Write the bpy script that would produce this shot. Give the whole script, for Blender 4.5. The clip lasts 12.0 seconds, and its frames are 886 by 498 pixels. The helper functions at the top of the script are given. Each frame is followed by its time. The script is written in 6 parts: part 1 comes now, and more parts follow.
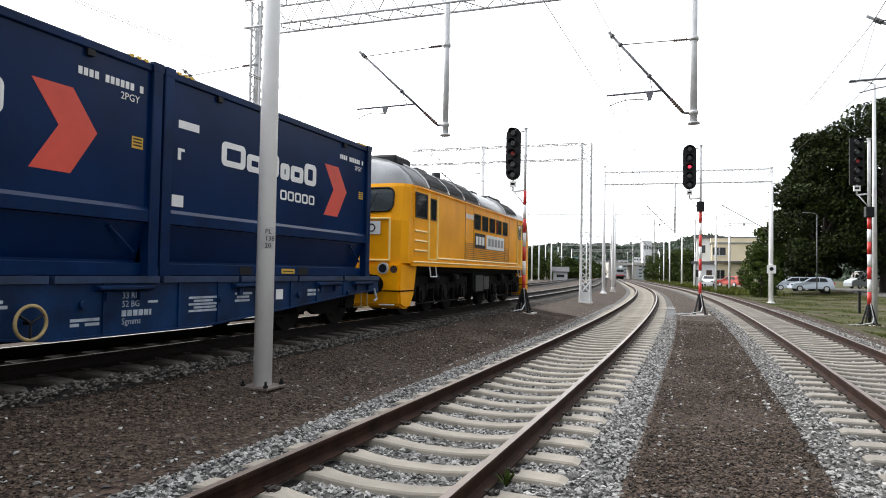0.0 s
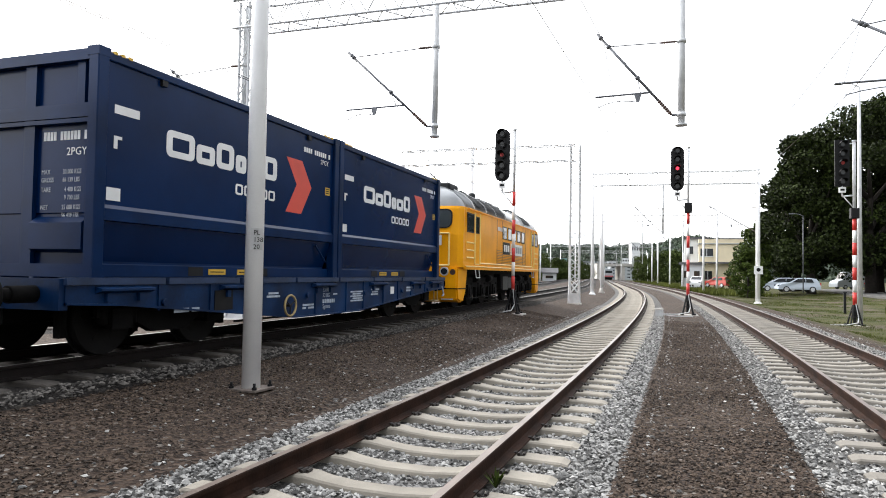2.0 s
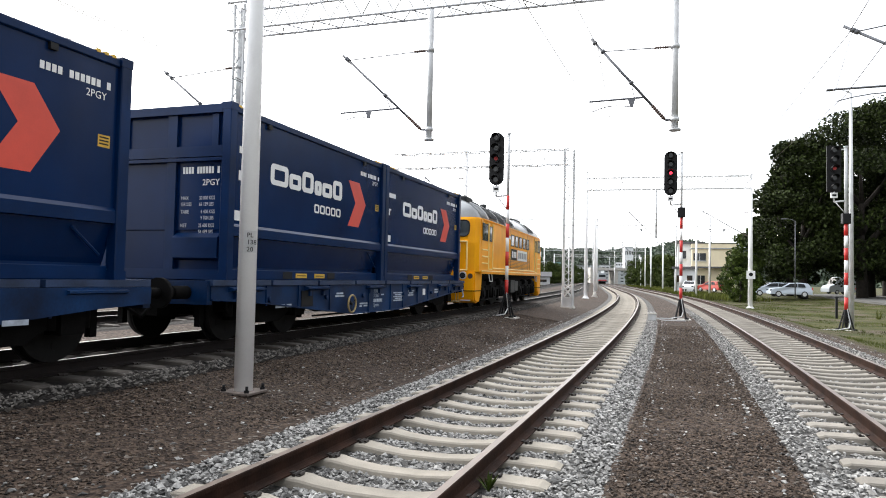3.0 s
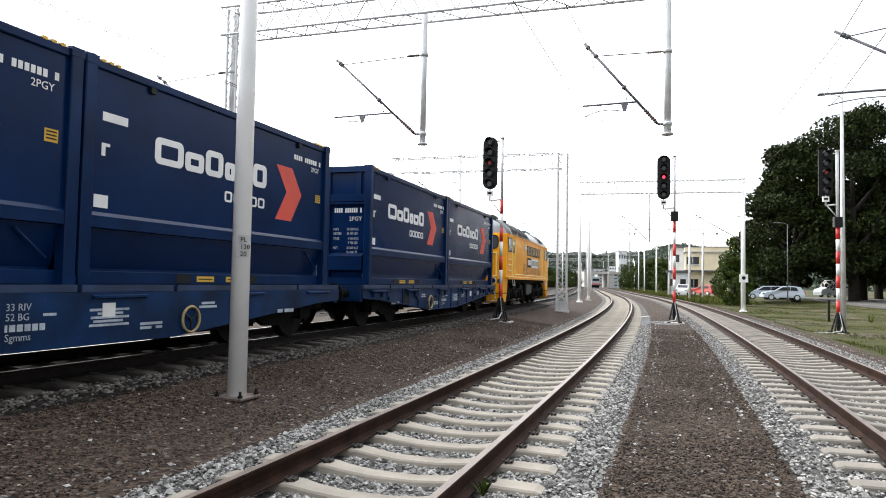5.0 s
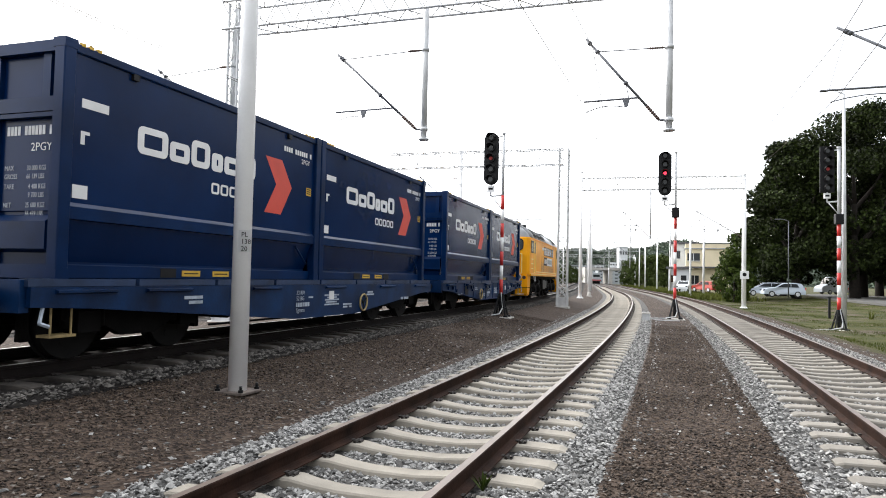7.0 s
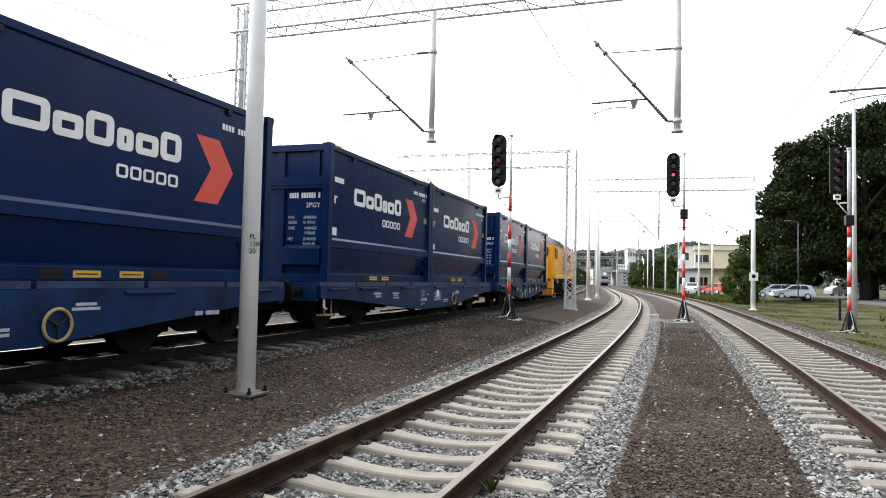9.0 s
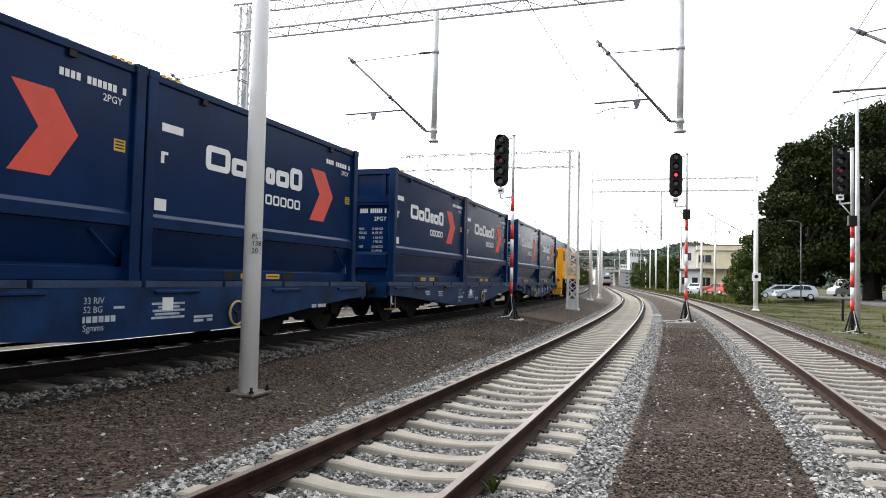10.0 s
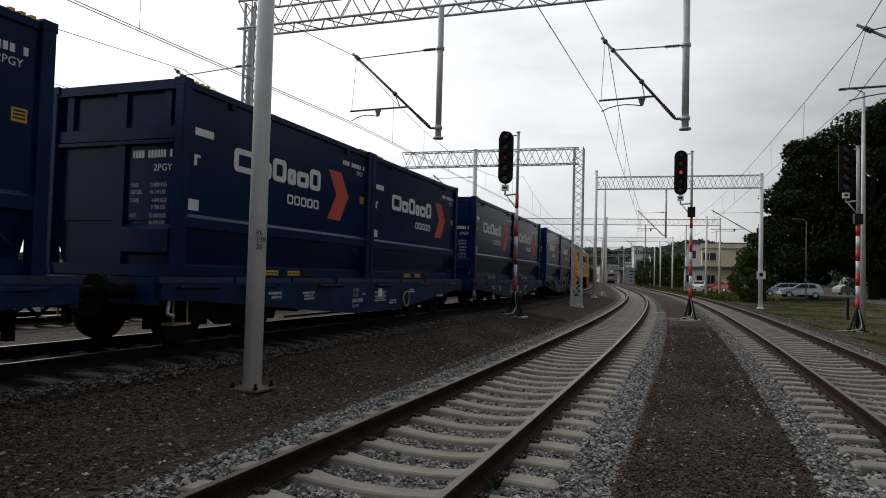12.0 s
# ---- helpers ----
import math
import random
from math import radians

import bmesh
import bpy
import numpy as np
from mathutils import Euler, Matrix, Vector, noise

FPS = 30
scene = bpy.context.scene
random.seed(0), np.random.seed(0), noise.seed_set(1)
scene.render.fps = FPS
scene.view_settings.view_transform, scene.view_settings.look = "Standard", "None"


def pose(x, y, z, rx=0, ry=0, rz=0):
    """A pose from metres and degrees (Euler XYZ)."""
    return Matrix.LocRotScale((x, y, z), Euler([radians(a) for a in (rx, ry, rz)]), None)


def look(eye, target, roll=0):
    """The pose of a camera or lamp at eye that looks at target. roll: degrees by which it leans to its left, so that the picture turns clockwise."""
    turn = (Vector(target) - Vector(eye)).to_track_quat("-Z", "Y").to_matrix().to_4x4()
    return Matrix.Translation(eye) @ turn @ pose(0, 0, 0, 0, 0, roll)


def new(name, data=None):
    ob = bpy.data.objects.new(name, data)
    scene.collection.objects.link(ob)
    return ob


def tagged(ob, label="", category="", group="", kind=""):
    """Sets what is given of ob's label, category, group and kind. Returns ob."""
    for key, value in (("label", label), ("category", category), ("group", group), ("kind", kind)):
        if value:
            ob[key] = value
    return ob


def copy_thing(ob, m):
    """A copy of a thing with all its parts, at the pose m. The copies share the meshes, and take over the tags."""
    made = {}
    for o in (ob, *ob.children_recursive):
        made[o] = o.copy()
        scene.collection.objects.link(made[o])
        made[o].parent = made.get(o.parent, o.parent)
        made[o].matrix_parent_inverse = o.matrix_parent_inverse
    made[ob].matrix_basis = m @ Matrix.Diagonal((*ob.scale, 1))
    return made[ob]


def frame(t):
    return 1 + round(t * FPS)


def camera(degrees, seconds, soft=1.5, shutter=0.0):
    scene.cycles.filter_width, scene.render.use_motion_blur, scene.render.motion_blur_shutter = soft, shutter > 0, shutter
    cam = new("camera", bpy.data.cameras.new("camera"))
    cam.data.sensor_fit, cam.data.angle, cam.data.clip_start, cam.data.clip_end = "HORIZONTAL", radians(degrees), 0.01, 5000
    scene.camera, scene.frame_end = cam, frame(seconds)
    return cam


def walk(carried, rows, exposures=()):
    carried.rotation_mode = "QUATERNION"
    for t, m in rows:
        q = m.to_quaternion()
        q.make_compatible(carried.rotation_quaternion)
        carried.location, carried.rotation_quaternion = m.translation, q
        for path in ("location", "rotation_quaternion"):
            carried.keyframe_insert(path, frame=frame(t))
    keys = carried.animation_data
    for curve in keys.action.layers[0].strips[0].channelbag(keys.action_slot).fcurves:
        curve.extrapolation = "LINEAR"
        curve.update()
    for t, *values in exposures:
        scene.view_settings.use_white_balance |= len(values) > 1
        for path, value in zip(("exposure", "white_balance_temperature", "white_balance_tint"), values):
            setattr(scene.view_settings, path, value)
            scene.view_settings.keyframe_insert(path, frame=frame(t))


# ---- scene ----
cam = camera(66.0, 12.0, 1.0)
EYE = (0.0, 0.0, 1.645)
# seconds, yaw, pitch, roll of the hand-held camera, which stays on one spot
TURNS = [(0.0, -0.089, 1.902, -1.029), (0.5, -0.628, 1.875, -1.264), (1.0, -0.648, 1.941, -1.1), (1.5, -0.583, 1.947, -1.005),
         (2.0, -0.987, 2.018, -0.962), (2.5, -1.628, 2.068, -1.347), (3.0, -1.519, 2.312, -1.198), (5.0, -2.023, 2.675, -1.063),
         (5.5, -1.873, 2.533, -0.79), (6.0, -1.778, 2.476, -0.844), (6.5, -1.802, 2.282, -1.181), (7.0, -1.967, 2.296, -1.267),
         (9.0, -1.324, 2.446, -1.232), (9.5, -1.206, 2.474, -1.311), (10.0, -1.139, 2.433, -1.314), (10.5, -1.187, 2.262, -1.513),
         (11.0, -1.089, 2.409, -1.648), (11.5, -0.9, 2.408, -1.485), (12.0, -0.803, 2.168, -1.516)]
EXPOSURE = [(0.0, 0.30), (0.6, 0.45), (2.0, 0.55), (10.7, 0.48), (10.9, 0.12), (11.1, -0.55), (11.3, -1.0), (11.5, -1.2), (12.0, -1.48)]
walk(cam, [(t, pose(*EYE, 90 + p, r, y)) for t, y, p, r in TURNS], EXPOSURE)

# ---- light: a bright overcast sky, the sun behind the clouds ahead
SUN_AZ, SUN_EL = radians(-42), radians(32)      # to the right of +y, above the horizon
sun_way = Vector((math.sin(SUN_AZ) * math.cos(SUN_EL), math.cos(SUN_AZ) * math.cos(SUN_EL), math.sin(SUN_EL)))
world = bpy.data.worlds.new("overcast_sky")
scene.world = world
world.use_nodes = True
wn, wl = world.node_tree.nodes, world.node_tree.links
bg = wn["Background"]
sky = wn.new("ShaderNodeTexSky")
sky.sky_type, sky.sun_disc, sky.sun_elevation, sky.sun_rotation = "NISHITA", False, SUN_EL, SUN_AZ
sky.dust_density, sky.air_density = 4.0, 1.5
tc = wn.new("ShaderNodeTexCoord")
mp = wn.new("ShaderNodeMapping")
mp.inputs["Scale"].default_value = (1.0, 1.0, 3.2)
wl.new(tc.outputs["Generated"], mp.inputs["Vector"])
cn = wn.new("ShaderNodeTexNoise")
cn.inputs["Scale"].default_value, cn.inputs["Detail"].default_value, cn.inputs["Roughness"].default_value = 2.2, 7.0, 0.55
wl.new(mp.outputs["Vector"], cn.inputs["Vector"])
cr = wn.new("ShaderNodeValToRGB")
cr.color_ramp.elements[0].position, cr.color_ramp.elements[0].color = 0.34, (0.98, 1.02, 1.10, 1)
cr.color_ramp.elements[1].position, cr.color_ramp.elements[1].color = 0.66, (1.52, 1.53, 1.55, 1)
wl.new(cn.outputs["Fac"], cr.inputs["Fac"])
# brighter cloud round the hidden sun
dt = wn.new("ShaderNodeVectorMath")
dt.operation = "DOT_PRODUCT"
dt.inputs[1].default_value = sun_way
wl.new(tc.outputs["Generated"], dt.inputs[0])
gl = wn.new("ShaderNodeValToRGB")
gl.color_ramp.elements[0].position, gl.color_ramp.elements[0].color = 0.0, (0.40, 0.40, 0.41, 1)
gl.color_ramp.elements[1].position, gl.color_ramp.elements[1].color = 1.0, (2.8, 2.75, 2.65, 1)
for at_pos, value in ((0.25, 0.44), (0.5, 0.58), (0.66, 1.10), (0.76, 1.55), (0.88, 2.0)):
    gl.color_ramp.elements.new(at_pos).color = (value, value, value, 1)
half = wn.new("ShaderNodeMath")
half.operation = "MULTIPLY_ADD"
half.inputs[1].default_value, half.inputs[2].default_value = 0.5, 0.5
wl.new(dt.outputs["Value"], half.inputs[0])
wl.new(half.outputs["Value"], gl.inputs["Fac"])
ml = wn.new("ShaderNodeMix")
ml.data_type, ml.blend_type = "RGBA", "MULTIPLY"
ml.inputs["Factor"].default_value = 1.0
wl.new(cr.outputs["Color"], ml.inputs["A"])
wl.new(gl.outputs["Color"], ml.inputs["B"])
sk = wn.new("ShaderNodeMix")
sk.data_type, sk.blend_type = "RGBA", "ADD"
sk.inputs["Factor"].default_value = 0.03
wl.new(ml.outputs["Result"], sk.inputs["A"])
wl.new(sky.outputs["Color"], sk.inputs["B"])
wl.new(sk.outputs["Result"], bg.inputs["Color"])
bg.inputs["Strength"].default_value = 1.0
sun = new("sun", bpy.data.lights.new("sun", "SUN"))
sun.data.energy, sun.data.angle, sun.data.color = 1.3, radians(26), (1.0, 0.96, 0.9)
sun.matrix_world = look(Vector((0, 0, 40)) + sun_way * 50, (0, 0, 40))

# ---- plan: concentric tracks curving to the left; s runs along, d across (positive to the right) ----
X0, TURN0, BEND = -2.50, radians(21.5), 0.0015
D1, D2, D3, D4 = -5.63, 0.0, 5.0, -11.3          # track centres
RISE = {D1: 0.34, D2: 0.0, D3: 0.0, D4: 0.36}    # bed height of each track
RAIL = 0.19                                      # rail top above its bed


STRAIGHT = 90.0                                  # beyond this the tracks run straight


def bearing(s):
    return TURN0 - BEND * min(s, STRAIGHT)


def at(s, d, z=0.0):
    a, more = bearing(s), max(0.0, s - STRAIGHT)
    return Vector((X0 + (math.cos(a) - math.cos(TURN0)) / BEND + d * math.cos(a) + more * math.sin(a), (math.sin(TURN0) - math.sin(a)) / BEND - d * math.sin(a) + more * math.cos(a), z))


def spot(s, d, z=0.0, turn=0.0):
    """A pose on the plan: its y along the track, its x across to the right."""
    p = at(s, d, z)
    return pose(p.x, p.y, p.z, 0, 0, -math.degrees(bearing(s)) + turn)


def where(x, y):
    cx, cy = X0 - math.cos(TURN0) / BEND, math.sin(TURN0) / BEND
    vx, vy = x - cx, y - cy
    s = (TURN0 - math.atan2(-vy, vx)) / BEND
    if 0 < s < STRAIGHT or y < 60:
        return s, math.hypot(vx, vy) - 1 / BEND
    p, a = at(STRAIGHT, 0), bearing(STRAIGHT)
    return STRAIGHT + (x - p.x) * math.sin(a) + (y - p.y) * math.cos(a), (x - p.x) * math.cos(a) - (y - p.y) * math.sin(a)


def ramp(v, a, b):
    u = min(1.0, max(0.0, (v - a) / (b - a)))
    return u * u * (3 - 2 * u)


def level(s, d):
    """Height of the ground."""
    z = -0.03
    if d < 0:
        z += 0.33 * min(1.0, max(0.0, (-1.9 - d) / 2.4)) + 0.4 * ramp(-d, 40, 90)
    else:
        z += -0.22 * ramp(d, 7.0, 8.6) + 0.50 * ramp(d, 14.0, 24.0) * ramp(s, 20, 60)
    for t in RISE:
        z -= 0.16 * ramp(-abs(d - t), -1.72, -1.5)
    return z


# ---- materials ----
def shader(name, color, rough=0.6, metal=0.0, vary=0.25, scale=3.0, fine=40.0, bump=0.15, tint=None, spec=0.5, depth=0.01, island=0.0, alter=None):
    """A surface with broad stains, fine grain and relief."""
    m = bpy.data.materials.new(name)
    m.use_nodes = True
    n, l = m.node_tree.nodes, m.node_tree.links
    b = n["Principled BSDF"]
    co = n.new("ShaderNodeTexCoord")
    big, small = n.new("ShaderNodeTexNoise"), n.new("ShaderNodeTexNoise")
    for q, sc, det in ((big, scale, 6.0), (small, fine, 4.0)):
        q.inputs["Scale"].default_value, q.inputs["Detail"].default_value = sc, det
        l.new(co.outputs["Object"], q.inputs["Vector"])
    r = n.new("ShaderNodeValToRGB")
    dark = [max(0.0, c * (1 - vary)) for c in color]
    lite = tint or [min(1.0, c * (1 + vary)) for c in color]
    r.color_ramp.elements[0].position, r.color_ramp.elements[0].color = 0.3, (*dark, 1)
    r.color_ramp.elements[1].position, r.color_ramp.elements[1].color = 0.7, (*lite, 1)
    l.new(big.outputs["Fac"], r.inputs["Fac"])
    mr = n.new("ShaderNodeMapRange")
    mr.inputs["To Min"].default_value, mr.inputs["To Max"].default_value = 1 - vary * 0.7, 1 + vary * 0.7
    l.new(small.outputs["Fac"], mr.inputs["Value"])
    mx = n.new("ShaderNodeMix")
    mx.data_type, mx.blend_type = "RGBA", "MULTIPLY"
    mx.inputs["Factor"].default_value = 1.0
    l.new(r.outputs["Color"], mx.inputs["A"])
    l.new(mr.outputs["Result"], mx.inputs["B"])
    out = mx.outputs["Result"]
    if island or alter:
        pick = n.new("ShaderNodeObjectInfo" if alter else "ShaderNodeNewGeometry")
        m2 = n.new("ShaderNodeMapRange")
        k = alter or island
        m2.inputs["To Min"].default_value, m2.inputs["To Max"].default_value = 1 - k, 1 + k
        l.new(pick.outputs["Random" if alter else "Random Per Island"], m2.inputs["Value"])
        m3 = n.new("ShaderNodeMix")
        m3.data_type, m3.blend_type = "RGBA", "MULTIPLY"
        m3.inputs["Factor"].default_value = 1.0
        l.new(out, m3.inputs["A"])
        l.new(m2.outputs["Result"], m3.inputs["B"])
        out = m3.outputs["Result"]
    l.new(out, b.inputs["Base Color"])
    b.inputs["Roughness"].default_value, b.inputs["Metallic"].default_value, b.inputs["Specular IOR Level"].default_value = rough, metal, spec
    if bump:
        bp = n.new("ShaderNodeBump")
        bp.inputs["Strength"].default_value, bp.inputs["Distance"].default_value = bump, depth
        l.new(small.outputs["Fac"], bp.inputs["Height"])
        l.new(bp.outputs["Normal"], b.inputs["Normal"])
    return m


def glow(name, color, strength):
    m = bpy.data.materials.new(name)
    m.use_nodes = True
    b = m.node_tree.nodes["Principled BSDF"]
    b.inputs["Base Color"].default_value = (*color, 1)
    b.inputs["Emission Color"].default_value, b.inputs["Emission Strength"].default_value = (*color, 1), strength
    return m


M = {
    "navy": shader("navy_container_paint", (0.0010, 0.0150, 0.066), 0.24, 0, 0.24, 0.8, 90, 0.03, spec=0.17),
    "navy_frame": shader("navy_frame_paint", (0.0012, 0.0165, 0.068), 0.3, 0, 0.3, 1.5, 60, 0.04, spec=0.17),
    "sill": shader("blue_wagon_paint", (0.0008, 0.014, 0.058), 0.42, 0, 0.5, 1.6, 30, 0.1, tint=(0.002, 0.032, 0.115), spec=0.25),
    "deck_edge": shader("worn_blue_grey_steel", (0.016, 0.034, 0.085), 0.45, 0.1, 0.45, 2.5, 40, 0.1),
    "yellow": shader("loco_yellow_paint", (0.92, 0.375, 0.003), 0.4, 0, 0.14, 1.2, 50, 0.03, spec=0.18),
    "loco_roof": shader("grey_roof_paint", (0.27, 0.28, 0.29), 0.4, 0.2, 0.22, 1.2, 30, 0.05),
    "roof_dark": shader("dark_roof_grille", (0.022, 0.024, 0.026), 0.65, 0.0, 0.3, 2, 60, 0.2, spec=0.25),
    # running gear and wheels: shade below the vehicles is put into these near-black colours
    "bogie": shader("shade_blackened_running_gear", (0.0025, 0.0022, 0.0022), 0.85, 0, 0.5, 4, 40, 0.3, spec=0.15),
    "wheel": shader("shade_darkened_wheel_steel", (0.0035, 0.003, 0.003), 0.7, 0.0, 0.4, 5, 60, 0.2, spec=0.2),
    "white": shader("white_lettering_paint", (0.78, 0.78, 0.78), 0.5, 0, 0.06, 4, 60, 0.0),
    "stencil": shader("grey_stencil_paint", (0.52, 0.55, 0.60), 0.6, 0, 0.15, 8, 60, 0.0),
    "faded": shader("faded_stencil_paint", (0.38, 0.43, 0.50), 0.6, 0, 0.3, 8, 60, 0.0),
    "red": shader("red_arrow_paint", (0.66, 0.070, 0.042), 0.45, 0, 0.08, 3, 60, 0.0),
    "sign_red": shader("signal_red_paint", (0.55, 0.03, 0.025), 0.45, 0, 0.15, 3, 60, 0.03),
    "plate_yellow": shader("yellow_plate_paint", (0.62, 0.38, 0.04), 0.5, 0, 0.15, 6, 60, 0.0),
    "trim_yellow": shader("pale_yellow_trim", (0.95, 0.70, 0.24), 0.45, 0, 0.08, 4, 60, 0.0),
    "brake_wheel": shader("dirty_yellow_paint", (0.34, 0.25, 0.11), 0.6, 0, 0.35, 9, 60, 0.1),
    "black": shader("black_matt_paint", (0.007, 0.007, 0.008), 0.55, 0, 0.3, 5, 60, 0.05, spec=0.25),
    "glass": shader("dark_window_glass", (0.02, 0.024, 0.028), 0.06, 0, 0.1, 3, 30, 0.0, spec=0.6),
    # cab glass: grey base colour stands in for bright sky in the panes
    "cab_glass": shader("sky_tinted_windscreen_glass", (0.10, 0.12, 0.13), 0.05, 0, 0.1, 3, 30, 0.0, spec=0.7),
    "cover_grey": shader("grey_steel_cover", (0.035, 0.036, 0.038), 0.5, 0.1, 0.3, 5, 40, 0.1),
    "galva": shader("galvanised_steel", (0.58, 0.59, 0.60), 0.45, 0.2, 0.16, 3, 45, 0.06),
    "mast_white": shader("pale_grey_mast_paint", (0.93, 0.93, 0.94), 0.4, 0.0, 0.07, 1.5, 50, 0.03),
    "plate_rust": shader("rust_stained_plate", (0.13, 0.105, 0.09), 0.7, 0.1, 0.4, 9, 60, 0.2),
    "wire": shader("dark_copper_wire", (0.10, 0.085, 0.075), 0.5, 0.6, 0.2, 3, 50, 0.0),
    "insulator": shader("brown_insulator", (0.08, 0.045, 0.035), 0.3, 0, 0.2, 4, 40, 0.0),
    "arm": shader("grey_cantilever_tube", (0.13, 0.135, 0.15), 0.5, 0.4, 0.2, 4, 40, 0.05),
    "rust": shader("rusty_rail_side", (0.018, 0.0085, 0.0055), 0.8, 0.0, 0.4, 3, 45, 0.35, tint=(0.040, 0.018, 0.011), spec=0.12),
    "rail_top_dull": shader("dull_rail_head", (0.15, 0.14, 0.13), 0.42, 0.8, 0.2, 2, 60, 0.04),
    # rail side with the shade under the train put into its colour
    "rust_shaded": shader("shade_darkened_rail_side", (0.007, 0.0045, 0.004), 0.75, 0.0, 0.4, 3, 45, 0.35, spec=0.2),
    "clip": shader("dark_rail_clip", (0.022, 0.017, 0.014), 0.7, 0.2, 0.3, 5, 60, 0.2),
    "rail_top": shader("polished_rail_head", (0.15, 0.115, 0.095), 0.42, 0.5, 0.3, 2, 60, 0.04),
    "sleeper": shader("concrete_sleeper", (0.275, 0.248, 0.205), 0.85, 0, 0.22, 2.5, 70, 0.3, alter=0.10),
    "sleeper_grey": shader("darker_grey_sleeper", (0.20, 0.182, 0.155), 0.88, 0, 0.25, 2.5, 70, 0.3, alter=0.12),
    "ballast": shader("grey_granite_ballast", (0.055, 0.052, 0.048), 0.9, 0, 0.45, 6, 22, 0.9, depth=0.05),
    "stone": shader("granite_stone", (0.225, 0.22, 0.21), 0.8, 0, 0.15, 8, 60, 0.2, island=0.9),
    "brown_grey_stone": shader("brown_grey_stone", (0.085, 0.077, 0.069), 0.85, 0, 0.2, 8, 60, 0.2, island=0.65),
    "pebble": shader("brown_pebble", (0.057, 0.041, 0.030), 0.85, 0, 0.2, 8, 60, 0.2, island=0.9, spec=0.3),
    # bed and sleeper colours darkened to carry the shade under the train
    "ballast_shaded": shader("shade_darkened_ballast", (0.011, 0.009, 0.008), 0.9, 0, 0.45, 6, 22, 0.9, depth=0.05, spec=0.2),
    "sleeper_shaded": shader("shade_darkened_sleeper", (0.045, 0.038, 0.032), 0.9, 0, 0.3, 2.5, 70, 0.3, alter=0.15),
    "concrete": shader("pale_concrete", (0.45, 0.43, 0.40), 0.85, 0, 0.15, 2, 50, 0.2),
    "asphalt": shader("worn_asphalt", (0.085, 0.083, 0.078), 0.9, 0, 0.2, 0.6, 30, 0.3),
    "cream": shader("cream_render_wall", (0.80, 0.70, 0.50), 0.85, 0, 0.08, 0.6, 30, 0.05),
    "white_wall": shader("white_rendered_wall", (0.66, 0.68, 0.70), 0.8, 0, 0.08, 0.6, 30, 0.05),
    "grey_wall": shader("grey_cladding", (0.36, 0.39, 0.41), 0.7, 0, 0.12, 0.4, 20, 0.05),
    "teal": shader("teal_panel", (0.13, 0.30, 0.32), 0.6, 0, 0.1, 0.8, 20, 0.0),
    "roof_sheet": shader("dark_flat_roof", (0.10, 0.10, 0.105), 0.8, 0, 0.2, 1, 20, 0.1),
    "bark": shader("tree_bark", (0.022, 0.017, 0.013), 0.9, 0, 0.35, 4, 30, 0.6, depth=0.03),
    "leaf": shader("broadleaf_foliage", (0.016, 0.024, 0.0045), 0.65, 0, 0.4, 0.25, 6, 0.0, spec=0.12, island=0.7),
    "leaf_far": shader("distant_foliage", (0.050, 0.070, 0.016), 0.7, 0, 0.3, 0.25, 6, 0.0, spec=0.12, island=0.5),
    "leaf_light": shader("shrub_foliage", (0.045, 0.068, 0.010), 0.6, 0, 0.2, 0.6, 6, 0.0, spec=0.15, island=0.5),
    # bluish distance haze is mixed into the colour of the far woods
    "hazed_wood": shader("hazed_far_woodland", (0.050, 0.070, 0.046), 0.95, 0, 0.3, 0.02, 0.4, 0.0, island=0.3),
    "blade": shader("grass_blades", (0.054, 0.070, 0.009), 0.75, 0, 0.4, 0.4, 10, 0.0, spec=0.08, island=0.45),
    "weed": shader("yellow_green_weeds", (0.078, 0.090, 0.018), 0.75, 0, 0.35, 0.4, 10, 0.0, spec=0.08, island=0.5),
    "silver": shader("silver_car_paint", (0.52, 0.58, 0.66), 0.25, 0.2, 0.04, 1, 60, 0.0),
    "car_red": shader("red_car_paint", (0.40, 0.05, 0.035), 0.3, 0.1, 0.06, 1, 60, 0.0),
    "car_white": shader("white_car_paint", (0.74, 0.75, 0.76), 0.3, 0, 0.04, 1, 60, 0.0),
    "tyre": shader("black_rubber", (0.018, 0.018, 0.018), 0.8, 0, 0.2, 6, 60, 0.1),
    "red_lamp": glow("red_signal_lamp", (1.0, 0.04, 0.08), 1.6),
    "red_dim": glow("red_signal_lamp_aside", (0.35, 0.03, 0.03), 0.1),
}


# ---- mesh helpers ----
def box(bm, x0, x1, y0, y1, z0, z1, m=None):
    """A box between two corners, moved by m."""
    v = [bm.verts.new(m @ Vector(p) if m else p) for p in
         ((x0, y0, z0), (x1, y0, z0), (x1, y1, z0), (x0, y1, z0), (x0, y0, z1), (x1, y0, z1), (x1, y1, z1), (x0, y1, z1))]
    for f in ((0, 3, 2, 1), (4, 5, 6, 7), (0, 1, 5, 4), (1, 2, 6, 5), (2, 3, 7, 6), (3, 0, 4, 7)):
        bm.faces.new([v[i] for i in f])


